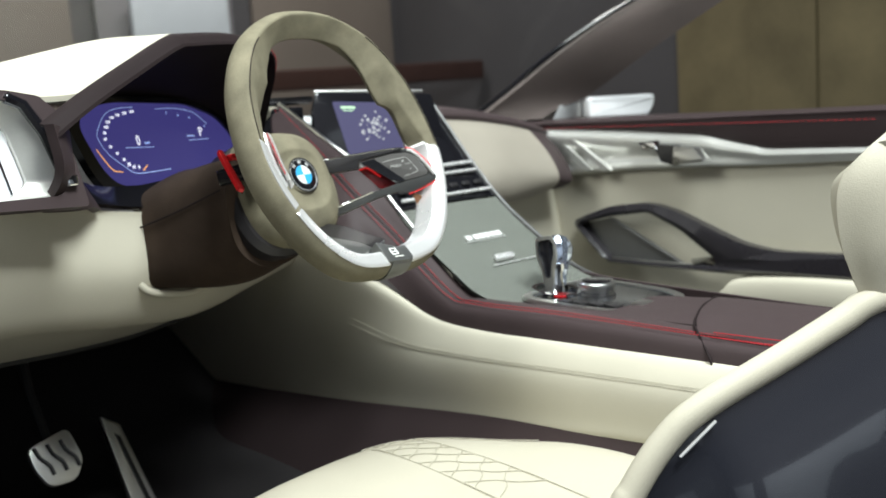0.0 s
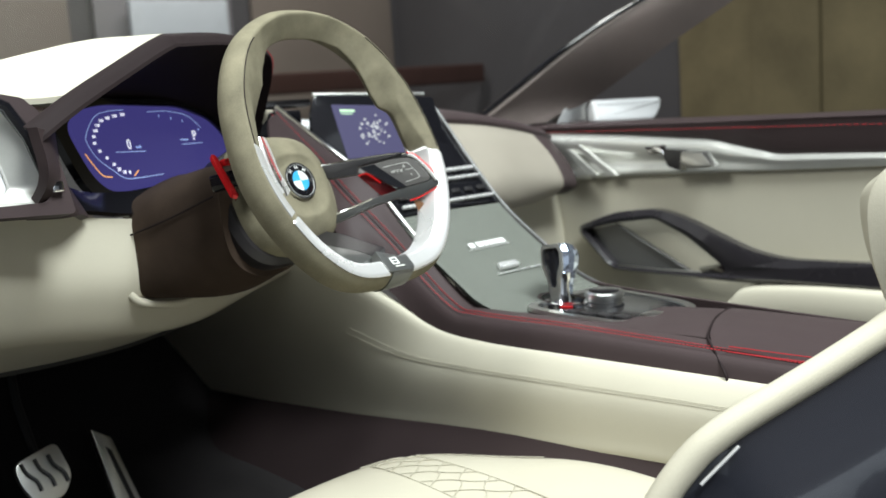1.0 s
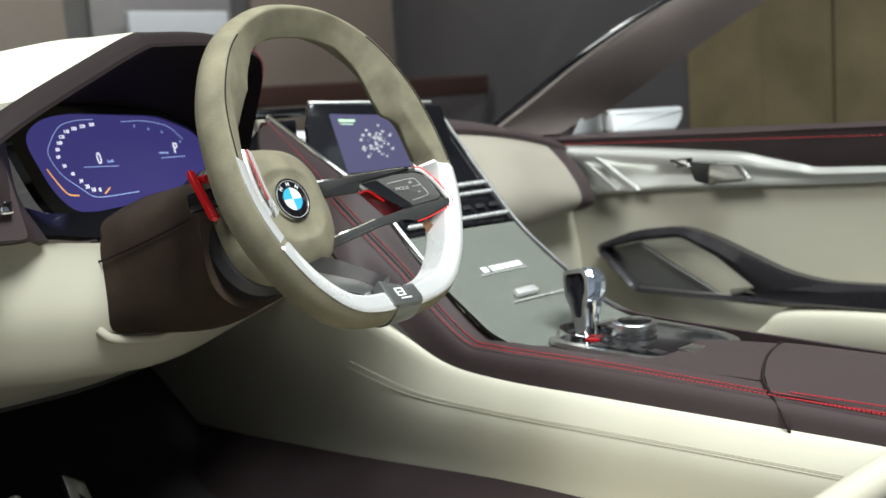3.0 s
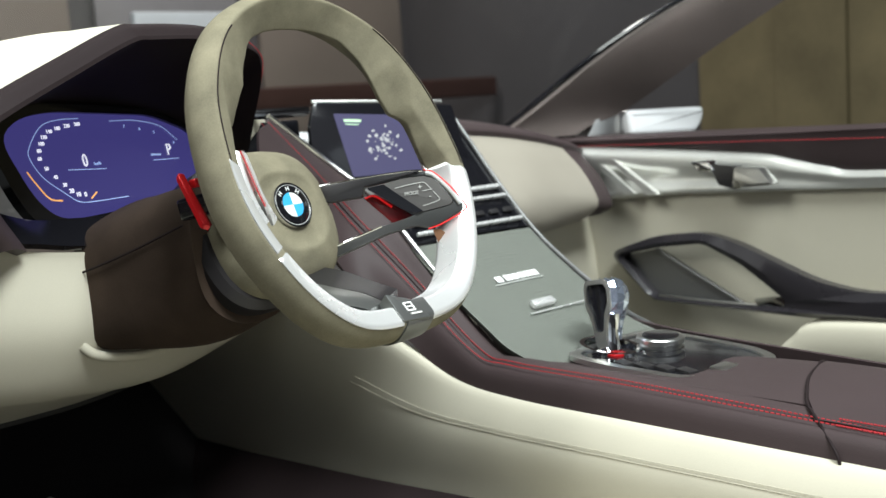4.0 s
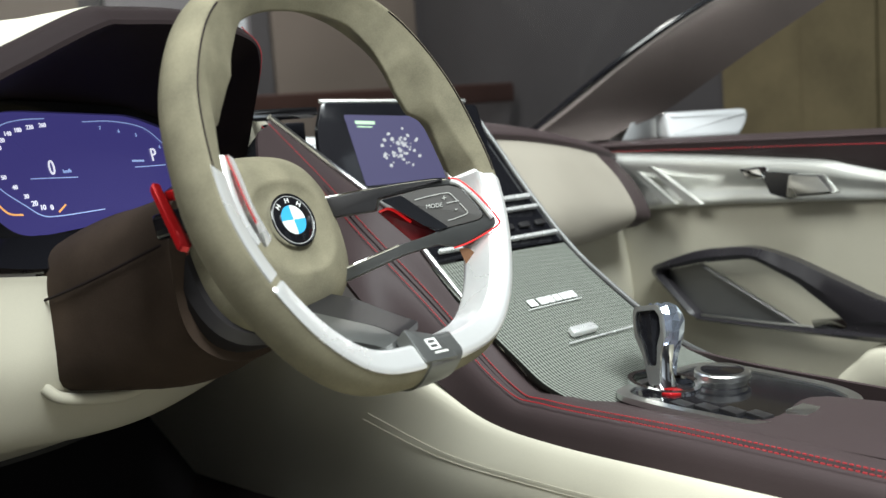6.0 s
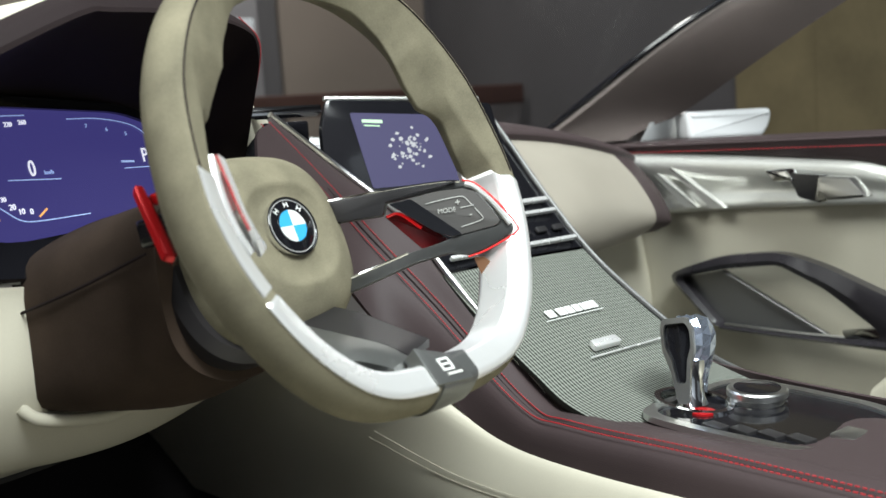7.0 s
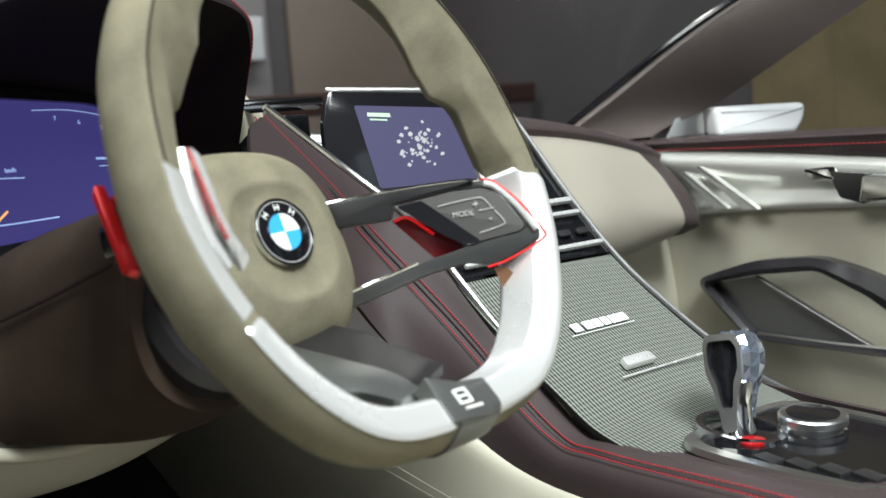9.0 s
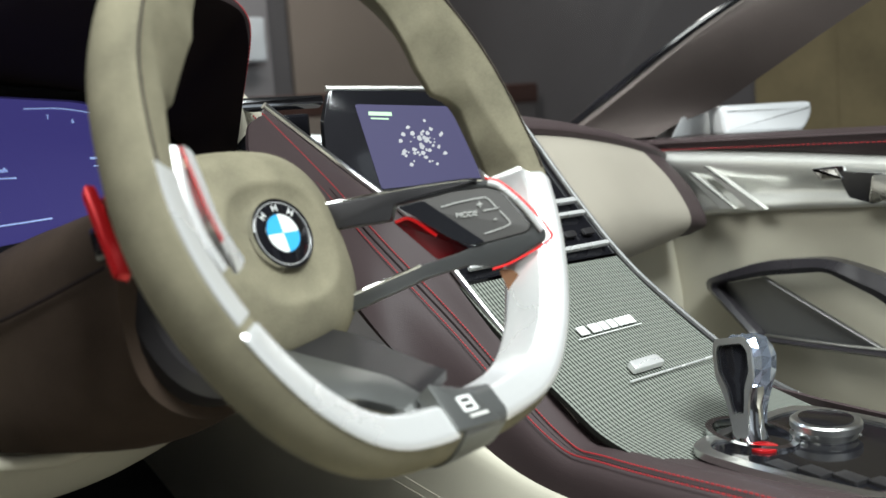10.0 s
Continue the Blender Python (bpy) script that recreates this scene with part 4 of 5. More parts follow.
for k in range(4):
    a0 = math.pi / 2 * k
    pts = [(0, 0)] + [(0.0128 * math.cos(a0 + q * math.pi / 16), 0.0128 * math.sin(a0 + q * math.pi / 16)) for q in range(9)]
    part("emblem_quarter", slab(pts, 0.0006, z0=0.004), WHITE if k % 2 == 0 else BLUE, emblem, m=EM, smooth=False)
for ang in (132, 90, 48):
    for dx in (-0.0016, 0.0016):
        part("emblem_mark", box(0.0008, 0.0042, 0.0006), WHITE, emblem, m=EM @ pose(0, 0, 0.0042, 0, 0, ang - 90) @ pose(dx, 0.0172, 0), smooth=False)
    part("emblem_mark", box(0.0026, 0.0008, 0.0006), WHITE, emblem, m=EM @ pose(0, 0, 0.0042, 0, 0, ang - 90) @ pose(0, 0.0172, 0), smooth=False)


def blade(name, lines, mat, label="", thick=0.005):
    """A solid strip through edge lines in wheel space."""
    return part(name, loft(lines, 24, 8, thick), mat, wheel, label, m=WH)


# the arrow-shaped spoke lies in one leaning plane from hub to rim
SP = WH @ frame_of((0.051, -0.0253, -0.092), (0.0726, -0.0427, 0.1131), (0, 1, 0))
ARM_IN = [(0.0805, 0.0347), (0.039, 0.0287), (0.037, 0.0185), (-0.012, 0.0150)]
FRAME = [(-0.012, 0.0330), (0.044, 0.0387), (0.085, 0.0412), (0.100, 0.0406), (0.112, 0.0367), (0.1257, 0.0235), (0.1395, 0.0045), (0.1395, -0.0025), (0.117, -0.0140), (0.104, -0.0185), (0.089, -0.0154), (0.060, -0.0216), (-0.008, -0.0460),
         (-0.008, -0.0345), (0.055, -0.0132), (0.0815, -0.0068), (0.091, -0.0035), (0.1275, 0.0030), (0.131, 0.0076), (0.113, 0.0318), (0.1025, 0.0355)] + ARM_IN
part("spoke_frame", slab(rounded(FRAME, 0.003, 3), 0.009, 0.0013, z0=-0.009), SPOKEMETAL, wheel, "satin grey arrow-shaped spoke", m=SP)
part("upper_arm", slab(rounded([(-0.012, 0.0318), (0.044, 0.0374), (0.085, 0.0398), (0.098, 0.0392)] + ARM_IN, 0.002, 3), 0.004, 0.0012, z0=-0.0025), SMOKE, wheel, "dark smoked upper spoke face", m=SP)
control_pad = part("control_pad", slab(rounded([(0.041, 0.0272), (0.0803, 0.0342), (0.1026, 0.0350), (0.1126, 0.0313), (0.1304, 0.0075), (0.1275, 0.0035), (0.0907, -0.0031), (0.078, 0.0019), (0.051, 0.0205)], 0.003, 3), 0.007, 0.001, z0=-0.006), PADGLASS, wheel, "smoked glass control pad", m=SP)
part("pad_shade", slab(rounded([(0.042, 0.0268), (0.060, 0.0296), (0.0995, -0.0012), (0.0907, -0.0029), (0.078, 0.0021), (0.051, 0.0207)], 0.002, 3), 0.001, z0=0.0009), GLOSS, control_pad, "dark lower flank of the pad", m=SP)
part("chrome_edge", sweep([tuple(SP @ Vector((x, y, 0.0))) for x, y in spline([(-0.012, 0.0330), (0.044, 0.0387), (0.085, 0.0412), (0.100, 0.0406)], 30)], circle(0.0012, 6)), CHROME, wheel, "chrome edge line")
part("chrome_edge", sweep([tuple(SP @ Vector((x, y, 0.0))) for x, y in spline([(-0.008, -0.0345), (0.020, -0.0250), (0.055, -0.0132)], 30)], circle(0.0011, 6)), CHROME, wheel, "chrome edge line")
part("nose_edge", sweep([tuple(SP @ Vector((x, y, 0.0006))) for x, y in spline([(0.104, 0.0382), (0.112, 0.0345), (0.1257, 0.0205), (0.1375, 0.0035)], 30)], circle(0.0022, 8)), INLAY, wheel, "bright satin nose edge")
part("red_edge", sweep([tuple(SP @ Vector((x, y, 0.0))) for x, y in spline([(0.102, 0.0414), (0.112, 0.0379), (0.1269, 0.0238), (0.1412, 0.0045), (0.1412, -0.0032), (0.1178, -0.0152), (0.103, -0.0196)], 60)], circle(0.0008, 6)), REDGLOW, wheel, "red edge line")
part("red_inset", slab(rounded([(0.036, 0.0185), (0.0488, 0.0214), (0.082, 0.0), (0.0885, -0.0045), (0.0815, -0.0084), (0.0653, -0.0100)], 0.002), 0.003, 0.001, z0=-0.010), DEEPRED, wheel, "deep red inset behind the pad", m=SP)
part("red_light_line", sweep([tuple(SP @ Vector((x, y, -0.006))) for x, y in spline([(0.0385, 0.0178), (0.049, 0.0192), (0.066, 0.0065)], 16)], circle(0.0012, 6)), REDGLOW, wheel, "lit red line")
PADM = SP @ Matrix.Translation((0, 0, 0.0016))
text_part("+", 0.008, PADM @ pose(0.0975, 0.0236, 0, 0, 0, 4), MARK, control_pad, "plus_mark")
text_part("-", 0.008, PADM @ pose(0.1071, 0.0139, 0, 0, 0, 4), MARK, control_pad, "minus_mark")
text_part("MODE", 0.0052, PADM @ pose(0.0885, 0.0179, 0, 0, 0, 3), MARK, control_pad, "mode_text")
for pts in ([(0.0716, 0.0245), (0.085, 0.0268), (0.0981, 0.0283), (0.103, 0.0275), (0.1084, 0.0212)], [(0.0995, 0.0194), (0.1100, 0.0207)], [(0.1106, 0.0186), (0.1165, 0.0110), (0.1150, 0.0084), (0.106, 0.0058), (0.0992, 0.0042)]):
    part("pad_line", sweep([(x, y, 0) for x, y in spline(pts, 16)], [(-0.0003, 0), (0.0003, 0), (0.0003, 0.0003), (-0.0003, 0.0003)]), MARK, control_pad, m=PADM, smooth=False)
part("lower_window", slab(rounded([(0.1065, -0.0200), (0.1150, -0.0200), (0.1290, -0.0335), (0.1285, -0.0365), (0.1134, -0.0378)], 0.002), 0.002, z0=-0.006), AMBERGLASS, wheel, "copper glass plate under the spoke", m=SP)

# the bottom spoke: a dark face above, a satin flank below
TOPL = [(0.022, -0.075, -0.105), (0.0249, -0.0917, -0.075), (0.0197, -0.1104, -0.045), (0.0150, -0.1318, -0.010)]
CREASE = [(-0.016, -0.082, -0.105), (-0.0090, -0.1085, -0.060), (-0.0085, -0.1245, -0.030), (-0.0165, -0.1395, -0.004)]
LOWL = [(-0.034, -0.080, -0.098), (-0.0440, -0.1180, -0.052), (-0.0330, -0.1297, -0.033), (-0.0300, -0.1430, -0.007)]
blade("bottom_spoke", [TOPL, between(TOPL, CREASE, 0.5), between(TOPL, CREASE, 0.97)], SMOKE, "smoked metal bottom spoke", 0.006)
blade("spoke_flank", [CREASE, between(CREASE, LOWL, 0.5, 0.0, 0.002), LOWL], SMOKE_L, "satin grey spoke flank", 0.006)
blade("spoke_under", [[(x - 0.002, y - 0.002, z - 0.001) for x, y, z in LOWL], [(x - 0.006, y - 0.008, z - 0.012) for x, y, z in LOWL]], PLASTIC, "dark underside of the spoke", 0.003)
CB = WH @ frame_of((-0.003, -0.1622, 0.0232), (1, -0.02, 0.0), (0, 0.91, -0.41))
part("clip_plate", slab(rounded([(-0.0235, 0.002), (0.0120, -0.001), (0.0060, 0.0225), (-0.0205, 0.0345)], 0.002), 0.013, 0.001, z0=-0.0125), SMOKE_L, clip, "flat smoked metal face", m=CB)
BADGE = CB @ pose(-0.0045, 0.0150, 0.0007, 0, 0, -4)
part("badge_mark", ring(rounded([(-0.0056, -0.0052), (0.0056, -0.0052), (0.0056, 0.0052), (-0.0056, 0.0052)], 0.001), rounded([(-0.0038, -0.0036), (0.0038, -0.0036), (0.0038, 0.0036), (-0.0038, 0.0036)], 0.001), 0.0006), WHITE, clip, "pale square badge", m=BADGE)
part("badge_bar", slab([(-0.0042, -0.0007), (0.0042, -0.0007), (0.0042, 0.0007), (-0.0042, 0.0007)], 0.0006), WHITE, clip, "pale badge bar", m=BADGE)
part("badge_bar", slab([(-0.004, -0.0092), (0.0105, -0.0092), (0.0105, -0.0072), (-0.004, -0.0072)], 0.0006), MARK, clip, "pale badge bar", m=BADGE)

# thumb control on the driver's left
GRIP_A = [(-0.127, 0.022, 0.004), (-0.1345, -0.006, 0.0085), (-0.1310, -0.030, 0.0080), (-0.1240, -0.046, 0.006)]
GRIP_B = [(-0.1205, 0.020, 0.001), (-0.1240, -0.005, 0.003), (-0.1235, -0.026, 0.003), (-0.1190, -0.041, 0.002)]
part("thumb_grip", loft([GRIP_A, between(GRIP_A, GRIP_B, 0.5, 0.0, 0.003), GRIP_B, [(x + 0.002, y, z - 0.012) for x, y, z in GRIP_B]], 24, 12, 0.003), INLAY, wheel, "satin thumb grip", m=WH)
KEY_A = [(-0.1205, 0.0215, 0.002), (-0.1200, 0.004, 0.003), (-0.1190, -0.015, 0.003), (-0.1160, -0.030, 0.002), (-0.1090, -0.0445, -0.006)]
KEY_B = [(-0.1130, 0.0150, -0.004), (-0.1125, 0.000, -0.004), (-0.1120, -0.018, -0.004), (-0.1050, -0.0310, -0.008), (-0.1000, -0.0380, -0.010)]
part("thumb_key", loft([KEY_A, between(KEY_A, KEY_B, 0.5, 0.0, 0.002), KEY_B, [(x + 0.001, y, z - 0.010) for x, y, z in KEY_B]], 30, 12, 0.003), INLAY, wheel, "pale satin thumb key", m=WH)
part("red_thread_line", sweep(spline([(x - 0.001, y, z + 0.0022) for x, y, z in KEY_A[:4]], 20), circle(0.0006, 6)), RED, wheel, "thin red line", m=WH)

# ---------- driver's footwell ----------
brake = thing("brake_pedal", "brushed metal brake pedal with slanted rubber slots", "pedal")
BP = frame_of((-0.622, 0.335, 0.418), (0.97, 0.2, 0.0), (0.0, 0.45, 1))
brake_pad = part("pad", slab(rounded([(-0.036, 0.024), (0.030, 0.036), (0.038, -0.014), (0.018, -0.040), (-0.022, -0.038), (-0.036, -0.006)], 0.012), 0.008, 0.002), SATIN, brake, m=BP)
for x in (-0.020, 0.0, 0.020):
    part("rubber_slot", sweep(spline([(x - 0.008, 0.022, 0.009), (x - 0.004, 0.006, 0.009), (x + 0.006, -0.008, 0.009), (x + 0.008, -0.022, 0.009)], 10), circle(0.003, 6)), PLASTIC, brake_pad, "black rubber slot", m=BP)
part("arm", sweep([(-0.622, 0.345, 0.42), (-0.62, 0.42, 0.50), (-0.62, 0.46, 0.66)], circle(0.008, 8), up=(1, 0, 0)), PLASTIC, brake)
accel = thing("accelerator_pedal", "tall brushed metal accelerator pedal with rubber strip", "pedal")
AP = frame_of((-0.482, 0.44, 0.35), (0.95, 0.25, 0), (-0.12, 0.45, 1))
accel_pad = part("pad", slab(rounded([(-0.018, 0.078), (0.010, 0.055), (0.022, -0.09), (-0.022, -0.09)], 0.004), 0.008, 0.002), SATIN, accel, m=AP)
part("rubber_strip", slab([(-0.006, 0.045), (0.002, 0.036), (0.012, -0.085), (0.004, -0.085)], 0.001, z0=0.008), PLASTIC, accel_pad, "black rubber strip", m=AP)

# ---------- passenger door ----------
door = thing("passenger_door", "cream leather door panel with satin metal upper trim", "car door")


def wave(y, z):
    """The door's inner face bows out towards the rear."""
    return 0.60 + 0.05 * math.sin(max(0.0, min(1.0, (0.56 - y) / 0.5)) * 1.2) - 0.02 * (z - 0.6) / 0.2


def door_rows(zs, ys, off=0.0):
    return [[(wave(y, z if not callable(z) else z(y)) + off, y, z(y) if callable(z) else z) for y in ys] for z in zs]


YS = [0.58, 0.45, 0.30, 0.15, 0.0, -0.15, -0.35, -0.6, -0.9]
part("lower_panel", loft(door_rows([lambda y: 0.690 + 0.04 * min(1, max(0, (0.5 - y) / 0.7)), 0.66, 0.58, 0.50, 0.42, 0.30], YS, 0.0), 50, 30, 0.006), CREAM, door, "cream leather lower panel")
DY = [0.58, 0.52, 0.45, 0.37, 0.29, 0.20, 0.115, 0.07, 0.03, 0.0, -0.03, -0.10, -0.25, -0.45, -0.65, -0.9]


def belt_z(y):
    """The belt's lower edge: it drops behind the handle."""
    return float(np.interp(y, [-0.9, -0.245, -0.03, 0.03, 0.115, 0.29, 0.512], [0.752, 0.7495, 0.7470, 0.7576, 0.7746, 0.786, 0.798]))


def trim_z(y):
    return float(np.interp(y, [-0.9, -0.245, 0.02, 0.297, 0.45, 0.58], [0.735, 0.7248, 0.7118, 0.6999, 0.6886, 0.684]))


def trim_line(f, off0, off1):
    """A line along the metal trim, at the share f of its height; its relief changes from front to rear."""
    out = []
    for y in DY:
        z = belt_z(y) * (1 - f) + trim_z(y) * f
        out.append((wave(y, z) + off0 + (off1 - off0) * min(1, max(0, (0.5 - y) / 0.55)), y, z))
    return out


DOORSIDE = frame_of((0, 0, 0), (0, 1, 0), (0, 0, 1))


def door_plate(name, outline, x, depth, mat, label="", r=0.004, bevel=0.0):
    """A plate on the door with its outline in y and z, from x outwards."""
    return part(name, slab(rounded(outline, r), depth, bevel, z0=-depth), mat, door, label, m=DOORSIDE @ Matrix.Translation((0, 0, x)) @ Matrix.Rotation(math.pi, 4, "X") @ Matrix.Diagonal((1, -1, 1, 1)))


part("metal_trim", loft([trim_line(0, -0.004, -0.006), trim_line(0.03, -0.016, -0.012), trim_line(0.16, -0.030, -0.016), trim_line(0.36, -0.024, -0.022), trim_line(0.62, -0.010, -0.020), trim_line(0.84, -0.024, -0.018), trim_line(0.95, -0.022, -0.016), trim_line(1.0, -0.004, -0.004)], 70, 36, 0.006), DOORMETAL, door, "satin metal upper trim")
BELT_LOW = [(wave(y, belt_z(y)) - 0.014, y, belt_z(y)) for y in DY]
part("belt", loft([[(wave(y, 0.812) + 0.10, y, 0.812 + 0.012 * max(0, -y)) for y in DY], [(wave(y, 0.811) - 0.012, y, 0.811 + 0.012 * max(0, -y)) for y in DY], [(wave(y, 0.800) - 0.022, y, 0.801 + 0.008 * max(0, -y)) for y in DY], BELT_LOW, [(x + 0.012, y, z - 0.001) for x, y, z in BELT_LOW]], 70, 14, 0.005), PLUM, door, "plum leather belt")
stitches([(wave(y, 0.797) - 0.0235, y, 0.7955 + 0.004 * max(0, -y)) for y in DY[1:13]], 130, THREAD, door, r=0.0007)
for shift in (0.0, 0.040):
    door_plate("trim_fin", [(0.487 - shift, 0.784), (0.474 - shift, 0.783), (0.366 - shift * 1.3, 0.7045), (0.392 - shift * 1.3, 0.7025)], 0.572, 0.010, DOORMETAL, "slanted metal fin", 0.003, 0.002)
door_plate("vent_slot", [(0.500, 0.758), (0.486, 0.758), (0.432, 0.699), (0.462, 0.695)], 0.577, 0.006, GLOSS, "dark slot behind the fins", 0.003)
# pull loop
pull = [(0.446, 0.588), (0.332, 0.627), (0.225, 0.639), (0.155, 0.623), (0.013, 0.570), (-0.06, 0.559), (-0.30, 0.567), (-0.30, 0.527), (0.027, 0.508), (0.347, 0.505)]
hole = [(0.415, 0.585), (0.325, 0.606), (0.226, 0.6194), (0.1495, 0.5887), (0.075, 0.541), (0.0645, 0.532), (0.0645, 0.526), (0.0715, 0.5207), (0.1736, 0.5141), (0.335, 0.513)]
pull = [tuple(p) for p in spline(rounded(pull, 0.03, 3), 120, True)]
hole = [tuple(p) for p in spline(rounded(hole, 0.015, 3), 120, True)]
mids = [(x * 0.4 + p * 0.6, y * 0.4 + q * 0.6) for (x, y), (p, q) in zip(pull, hole)]
loop_rows = [[(x, y, z) for x, y in o] for o, z in ((pull, 0.016), (pull, -0.004), (mids, -0.012), (hole, -0.006), (hole, 0.016))]
part("pull_loop", grid_mesh(loop_rows, wrap_u=True, wrap_v=True), LOOPDARK, door, "dark pull loop", m=frame_of((0.585, 0, 0), (0, 1, 0), (0, 0, 1)))
door_plate("loop_blade", [(0.415, 0.584), (0.335, 0.602), (0.150, 0.516), (0.335, 0.514)], 0.594, 0.004, BLADE, "grey metal blade in the loop", 0.003)
part("loop_line", sweep([(0.590, 0.336, 0.601), (0.590, 0.25, 0.561), (0.590, 0.152, 0.517)], circle(0.0018, 6)), BLADE, door, "bright blade edge")
part("loop_line", sweep([(0.583, 0.33, 0.515), (0.583, 0.20, 0.516), (0.583, 0.10, 0.5195)], circle(0.0028, 6)), SATIN, door, "bright lower loop edge")
door_plate("loop_tip", [(0.125, 0.530), (0.068, 0.540), (0.060, 0.522), (0.118, 0.515)], 0.580, 0.008, CHROME, "chrome tip", 0.004, 0.002)
# handle
door_plate("handle_lever", [(0.238, 0.764), (0.200, 0.766), (0.188, 0.748), (0.222, 0.746)], 0.568, 0.020, CHROME, "chrome lever", 0.004, 0.004)
door_plate("handle_recess", [(0.200, 0.760), (0.140, 0.756), (0.146, 0.716), (0.182, 0.724)], 0.571, 0.012, GLOSS, "black handle recess", 0.004)
door_plate("handle_block", [(0.147, 0.755), (0.100, 0.753), (0.074, 0.726), (0.153, 0.718)], 0.566, 0.022, SATIN, "satin metal block", 0.004, 0.004)
# armrest ledge under the loop
LY = [0.075, 0.05, 0.015, -0.10, -0.25, -0.45, -0.65, -0.9]
LZ = [0.455, 0.478, 0.503, 0.517, 0.522, 0.524, 0.525, 0.525]
part("armrest_ledge", loft([[(0.640, y, z) for y, z in zip(LY, LZ)], [(0.585, y, z) for y, z in zip(LY, LZ)], [(0.566, y, z - 0.016) for y, z in zip(LY, LZ)], [(0.572, y, z - 0.07) for y, z in zip(LY, LZ)], [(0.620, y, z - 0.15) for y, z in zip(LY, LZ)]], 40, 24, 0.006), CREAM, door, "cream leather armrest ledge")

# ---------- pillar, windscreen, mirror ----------
pillar = thing("windscreen_pillar", "brown fabric windscreen pillar with dark seal", "pillar", kind="structure")
PP = [(0.47, 0.68, 0.80), (0.53, 0.57, 0.885), (0.61, 0.44, 0.985), (0.70, 0.31, 1.065), (0.82, 0.10, 1.16)]
PQ = [(0.605, 0.545, 0.812), (0.685, 0.50, 0.863), (0.722, 0.40, 0.923), (0.757, 0.30, 0.982), (0.83, 0.12, 1.09)]
part("pillar_trim", loft([PP, between(PP, PQ, 0.5, -0.015, 0.01), PQ], 30, 10, 0.02), PILLARCLOTH, pillar)
part("seal", sweep(spline([(x - 0.006, y, z) for x, y, z in PP], 30), circle(0.006, 8)), GLOSS, pillar, "dark glass seal")
windscreen = part("windscreen", loft([[(-0.95, 0.45, 0.93), (-0.3, 0.82, 0.90), (0.47, 0.68, 0.80)], [(-0.80, 0.1, 1.2), (-0.1, 0.42, 1.23), (0.75, 0.20, 1.12)]], 20, 10, 0.004), GLASS)
windscreen.visible_shadow = False
tagged(windscreen, "clear raked windscreen", "windscreen", kind="structure")
mirror = thing("door_mirror", "silver door mirror housing on a slim arm", "door mirror")
MM = frame_of((0.77, 0.44, 0.83), (0.95, -0.30, -0.02), (0, 0, 1))
part("housing", slab(rounded([(-0.093, 0.026), (0.090, 0.026), (0.088, 0.0), (0.070, -0.026), (-0.085, -0.026)], 0.012), 0.10, 0.012, z0=-0.10, seg=3), PAINT, mirror, m=MM)
part("arm", slab(rounded([(-0.175, -0.026), (-0.096, -0.026), (-0.096, 0.022), (-0.145, 0.022)], 0.008), 0.05, 0.006, z0=-0.075), SATIN, mirror, "satin grey mirror arm", m=MM)
bonnet = tagged(part("bonnet", loft([[(-0.9, 0.75, 0.86), (-0.1, 0.95, 0.88), (0.8, 0.75, 0.80)], [(-0.9, 1.3, 0.80), (-0.1, 1.5, 0.80), (0.8, 1.3, 0.75)], [(-0.8, 1.9, 0.66), (-0.1, 2.1, 0.68), (0.7, 1.9, 0.64)]], 20, 20, 0.02), PAINT), "silver car bonnet beyond the windscreen", "bonnet")

# ---------- driver's seat ----------
seat = thing("driver_seat", "cream quilted leather seat with glossy black back shell", "car seat")
part("cushion", loft([[(-0.60, 0.0, 0.36), (-0.48, -0.03, 0.36), (-0.30, -0.03, 0.37), (-0.17, -0.08, 0.36)], [(-0.60, -0.07, 0.42), (-0.48, -0.085, 0.452), (-0.31, -0.085, 0.452), (-0.17, -0.14, 0.42)], [(-0.60, -0.35, 0.45), (-0.48, -0.30, 0.445), (-0.28, -0.30, 0.445), (-0.15, -0.35, 0.455)], [(-0.60, -0.6, 0.44), (-0.48, -0.6, 0.42), (-0.28, -0.6, 0.42), (-0.15, -0.6, 0.44)]], 24, 24, 0.04), CREAM_SEAT, seat, "quilted cream cushion")
SE = [(-0.51, -0.59, 0.42), (-0.492, -0.602, 0.552), (-0.480, -0.608, 0.580), (-0.456, -0.620, 0.614), (-0.428, -0.635, 0.638), (-0.357, -0.670, 0.672), (-0.316, -0.691, 0.693), (-0.290, -0.704, 0.706), (-0.23, -0.73, 0.715)]
part("bolster_edge", sweep(spline(SE, 60), circle(0.0115, 14)), CREAM_SEAT, seat, "cream leather piped edge")
SB = [(-0.44, -0.70, 0.30), (-0.43, -0.715, 0.40), (-0.42, -0.72, 0.43), (-0.40, -0.73, 0.47), (-0.38, -0.74, 0.50), (-0.32, -0.77, 0.53), (-0.28, -0.79, 0.55), (-0.25, -0.80, 0.56), (-0.2, -0.82, 0.57)]
part("back_shell", loft([SE, between(SE, SB, 0.15, 0.0, 0.004), between(SE, SB, 0.5, -0.012, 0.0), SB], 40, 20, 0.008), SHELL, seat, "glossy black back shell")
part("shell_line", sweep(spline(between(SE, SB, 0.13, -0.006, 0.010)[3:5], 20), circle(0.0014, 6)), INLAY, seat, "thin bright trim line")
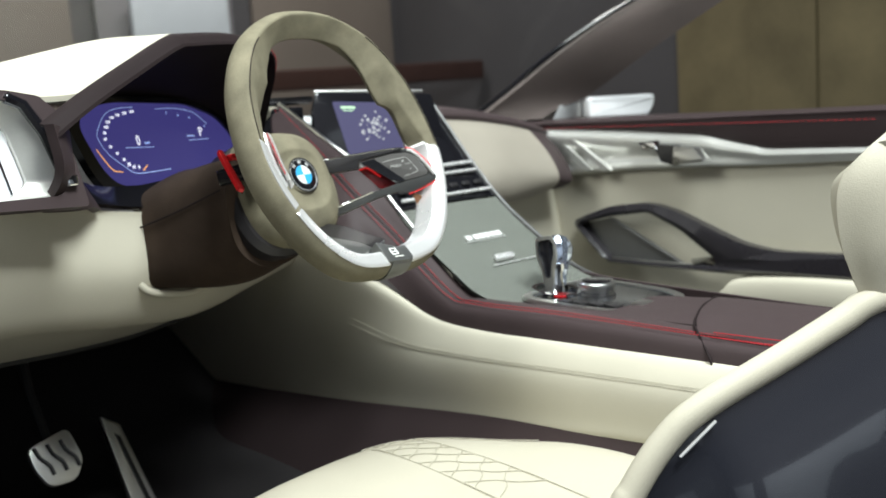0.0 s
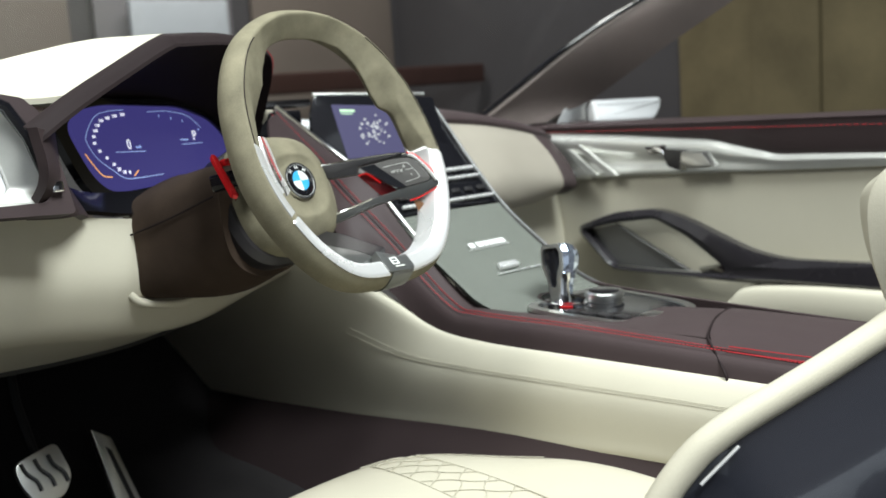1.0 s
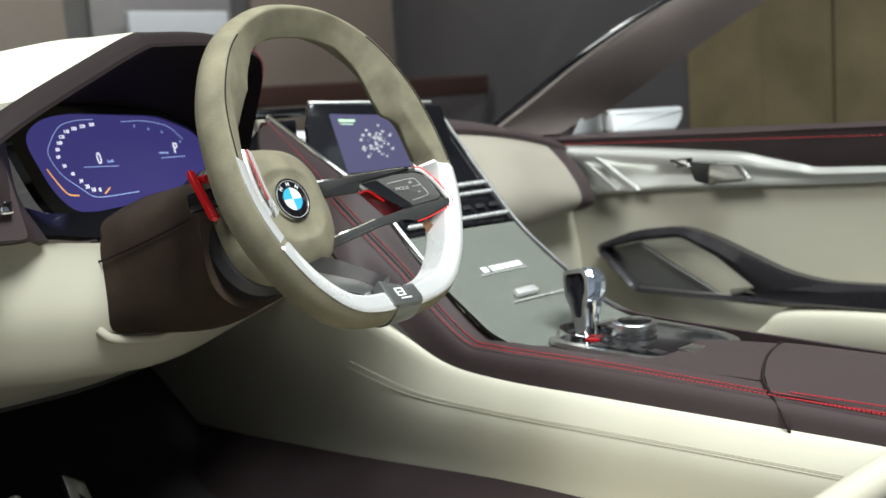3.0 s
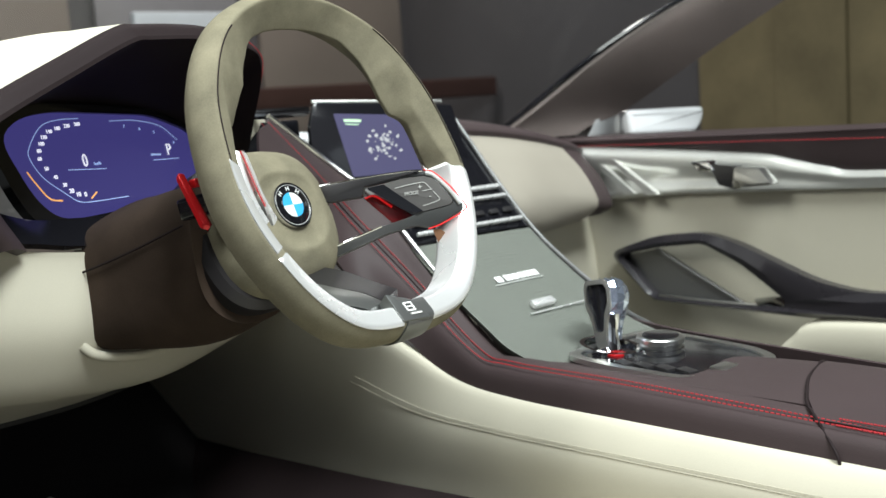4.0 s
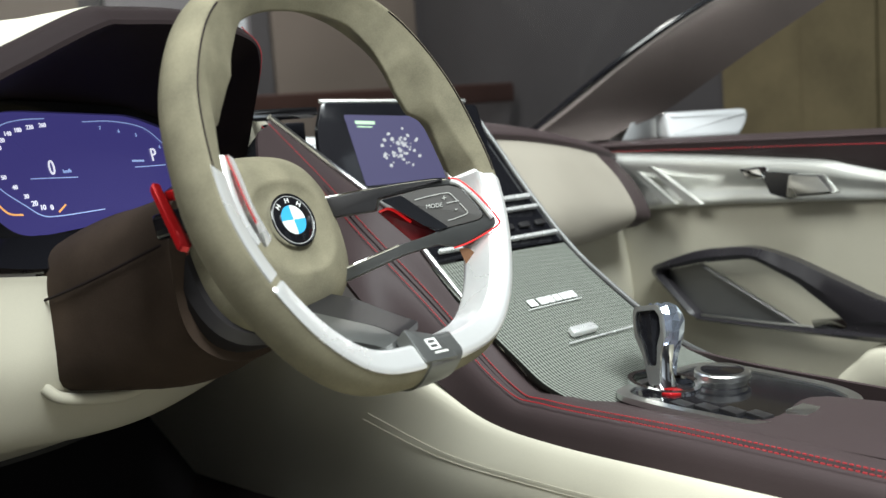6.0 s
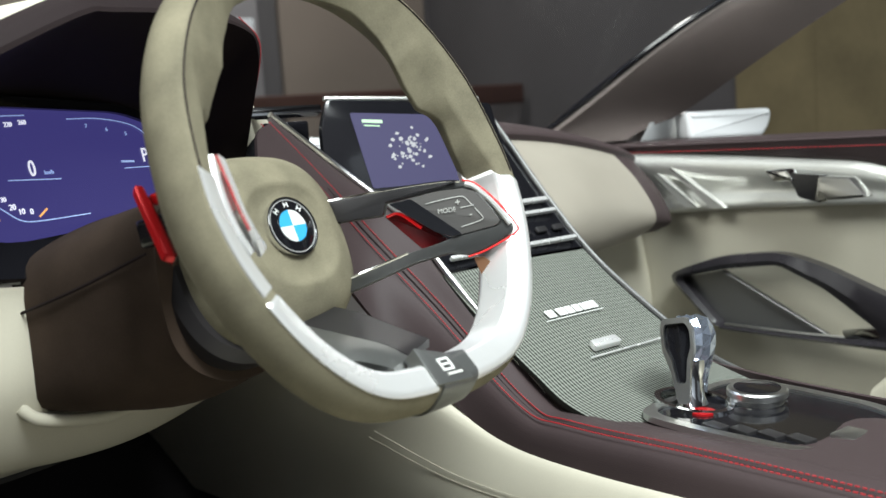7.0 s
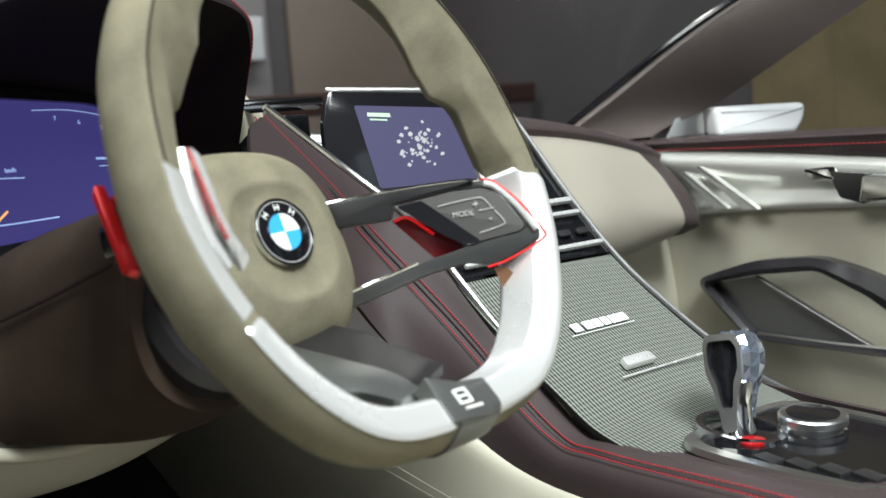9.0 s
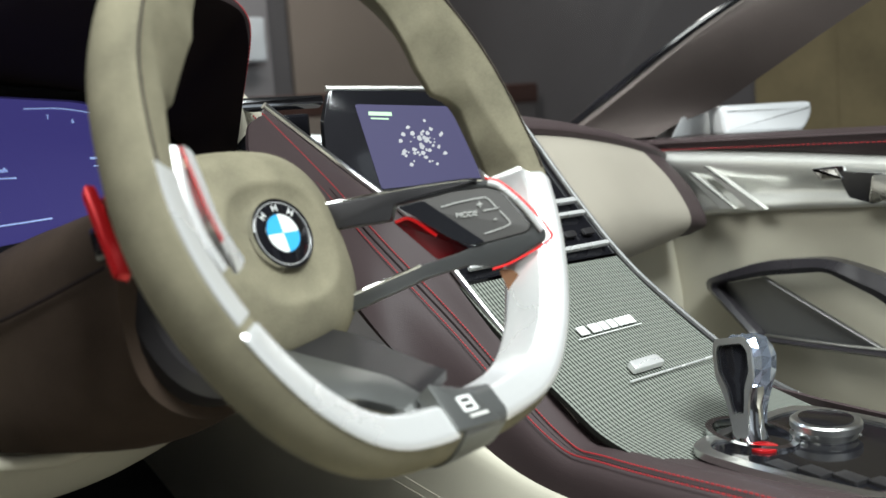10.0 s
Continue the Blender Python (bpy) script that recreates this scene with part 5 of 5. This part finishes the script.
part("upper_bolster", loft([[(-0.302, -0.698, 0.712), (-0.28, -0.722, 0.71), (-0.18, -0.77, 0.71)], [(-0.315, -0.690, 0.755), (-0.285, -0.727, 0.755), (-0.18, -0.785, 0.76)], [(-0.316, -0.689, 0.800), (-0.28, -0.727, 0.81), (-0.18, -0.78, 0.82)], [(-0.296, -0.700, 0.826), (-0.255, -0.722, 0.850), (-0.18, -0.76, 0.868)], [(-0.262, -0.712, 0.845), (-0.225, -0.720, 0.872), (-0.18, -0.73, 0.888)]], 16, 24, 0.03), CREAM_SEAT, seat, "cream leather upper bolster")


CUSH = [[(-0.60, 0.0, 0.36), (-0.48, -0.03, 0.36), (-0.30, -0.03, 0.37), (-0.17, -0.08, 0.36)], [(-0.60, -0.07, 0.42), (-0.48, -0.085, 0.452), (-0.31, -0.085, 0.452), (-0.17, -0.14, 0.42)], [(-0.60, -0.35, 0.45), (-0.48, -0.30, 0.445), (-0.28, -0.30, 0.445), (-0.15, -0.35, 0.455)], [(-0.60, -0.6, 0.44), (-0.48, -0.6, 0.42), (-0.28, -0.6, 0.42), (-0.15, -0.6, 0.44)]]


def on_cushion(f, g):
    """The place on the cushion at the shares f across and g along."""
    row = [spline(r, 41)[int(round(f * 40))] for r in CUSH]
    p = spline(row, 41)[int(round(g * 40))]
    return (p[0], p[1], p[2] + 0.0012)


for k in range(7):
    g0 = 0.30 + 0.05 * k
    stitches([on_cushion(0.55, g0), on_cushion(0.59, g0 + 0.025), on_cushion(0.63, g0 + 0.05), on_cushion(0.67, g0 + 0.075)], 20, GREYTHREAD, seat, r=0.0007, duty=0.9)
    stitches([on_cushion(0.67, g0), on_cushion(0.63, g0 + 0.025), on_cushion(0.59, g0 + 0.05), on_cushion(0.55, g0 + 0.075)], 20, GREYTHREAD, seat, r=0.0007, duty=0.9)
for f in (0.54, 0.68):
    stitches([on_cushion(f, 0.25), on_cushion(f, 0.4), on_cushion(f, 0.6), on_cushion(f, 0.8)], 60, GREYTHREAD, seat, r=0.0008, duty=0.9)
stitches([on_cushion(0.70, 0.32), on_cushion(0.80, 0.36), on_cushion(0.9, 0.40), on_cushion(1.0, 0.45)], 40, GREYTHREAD, seat, r=0.0007, duty=0.9)
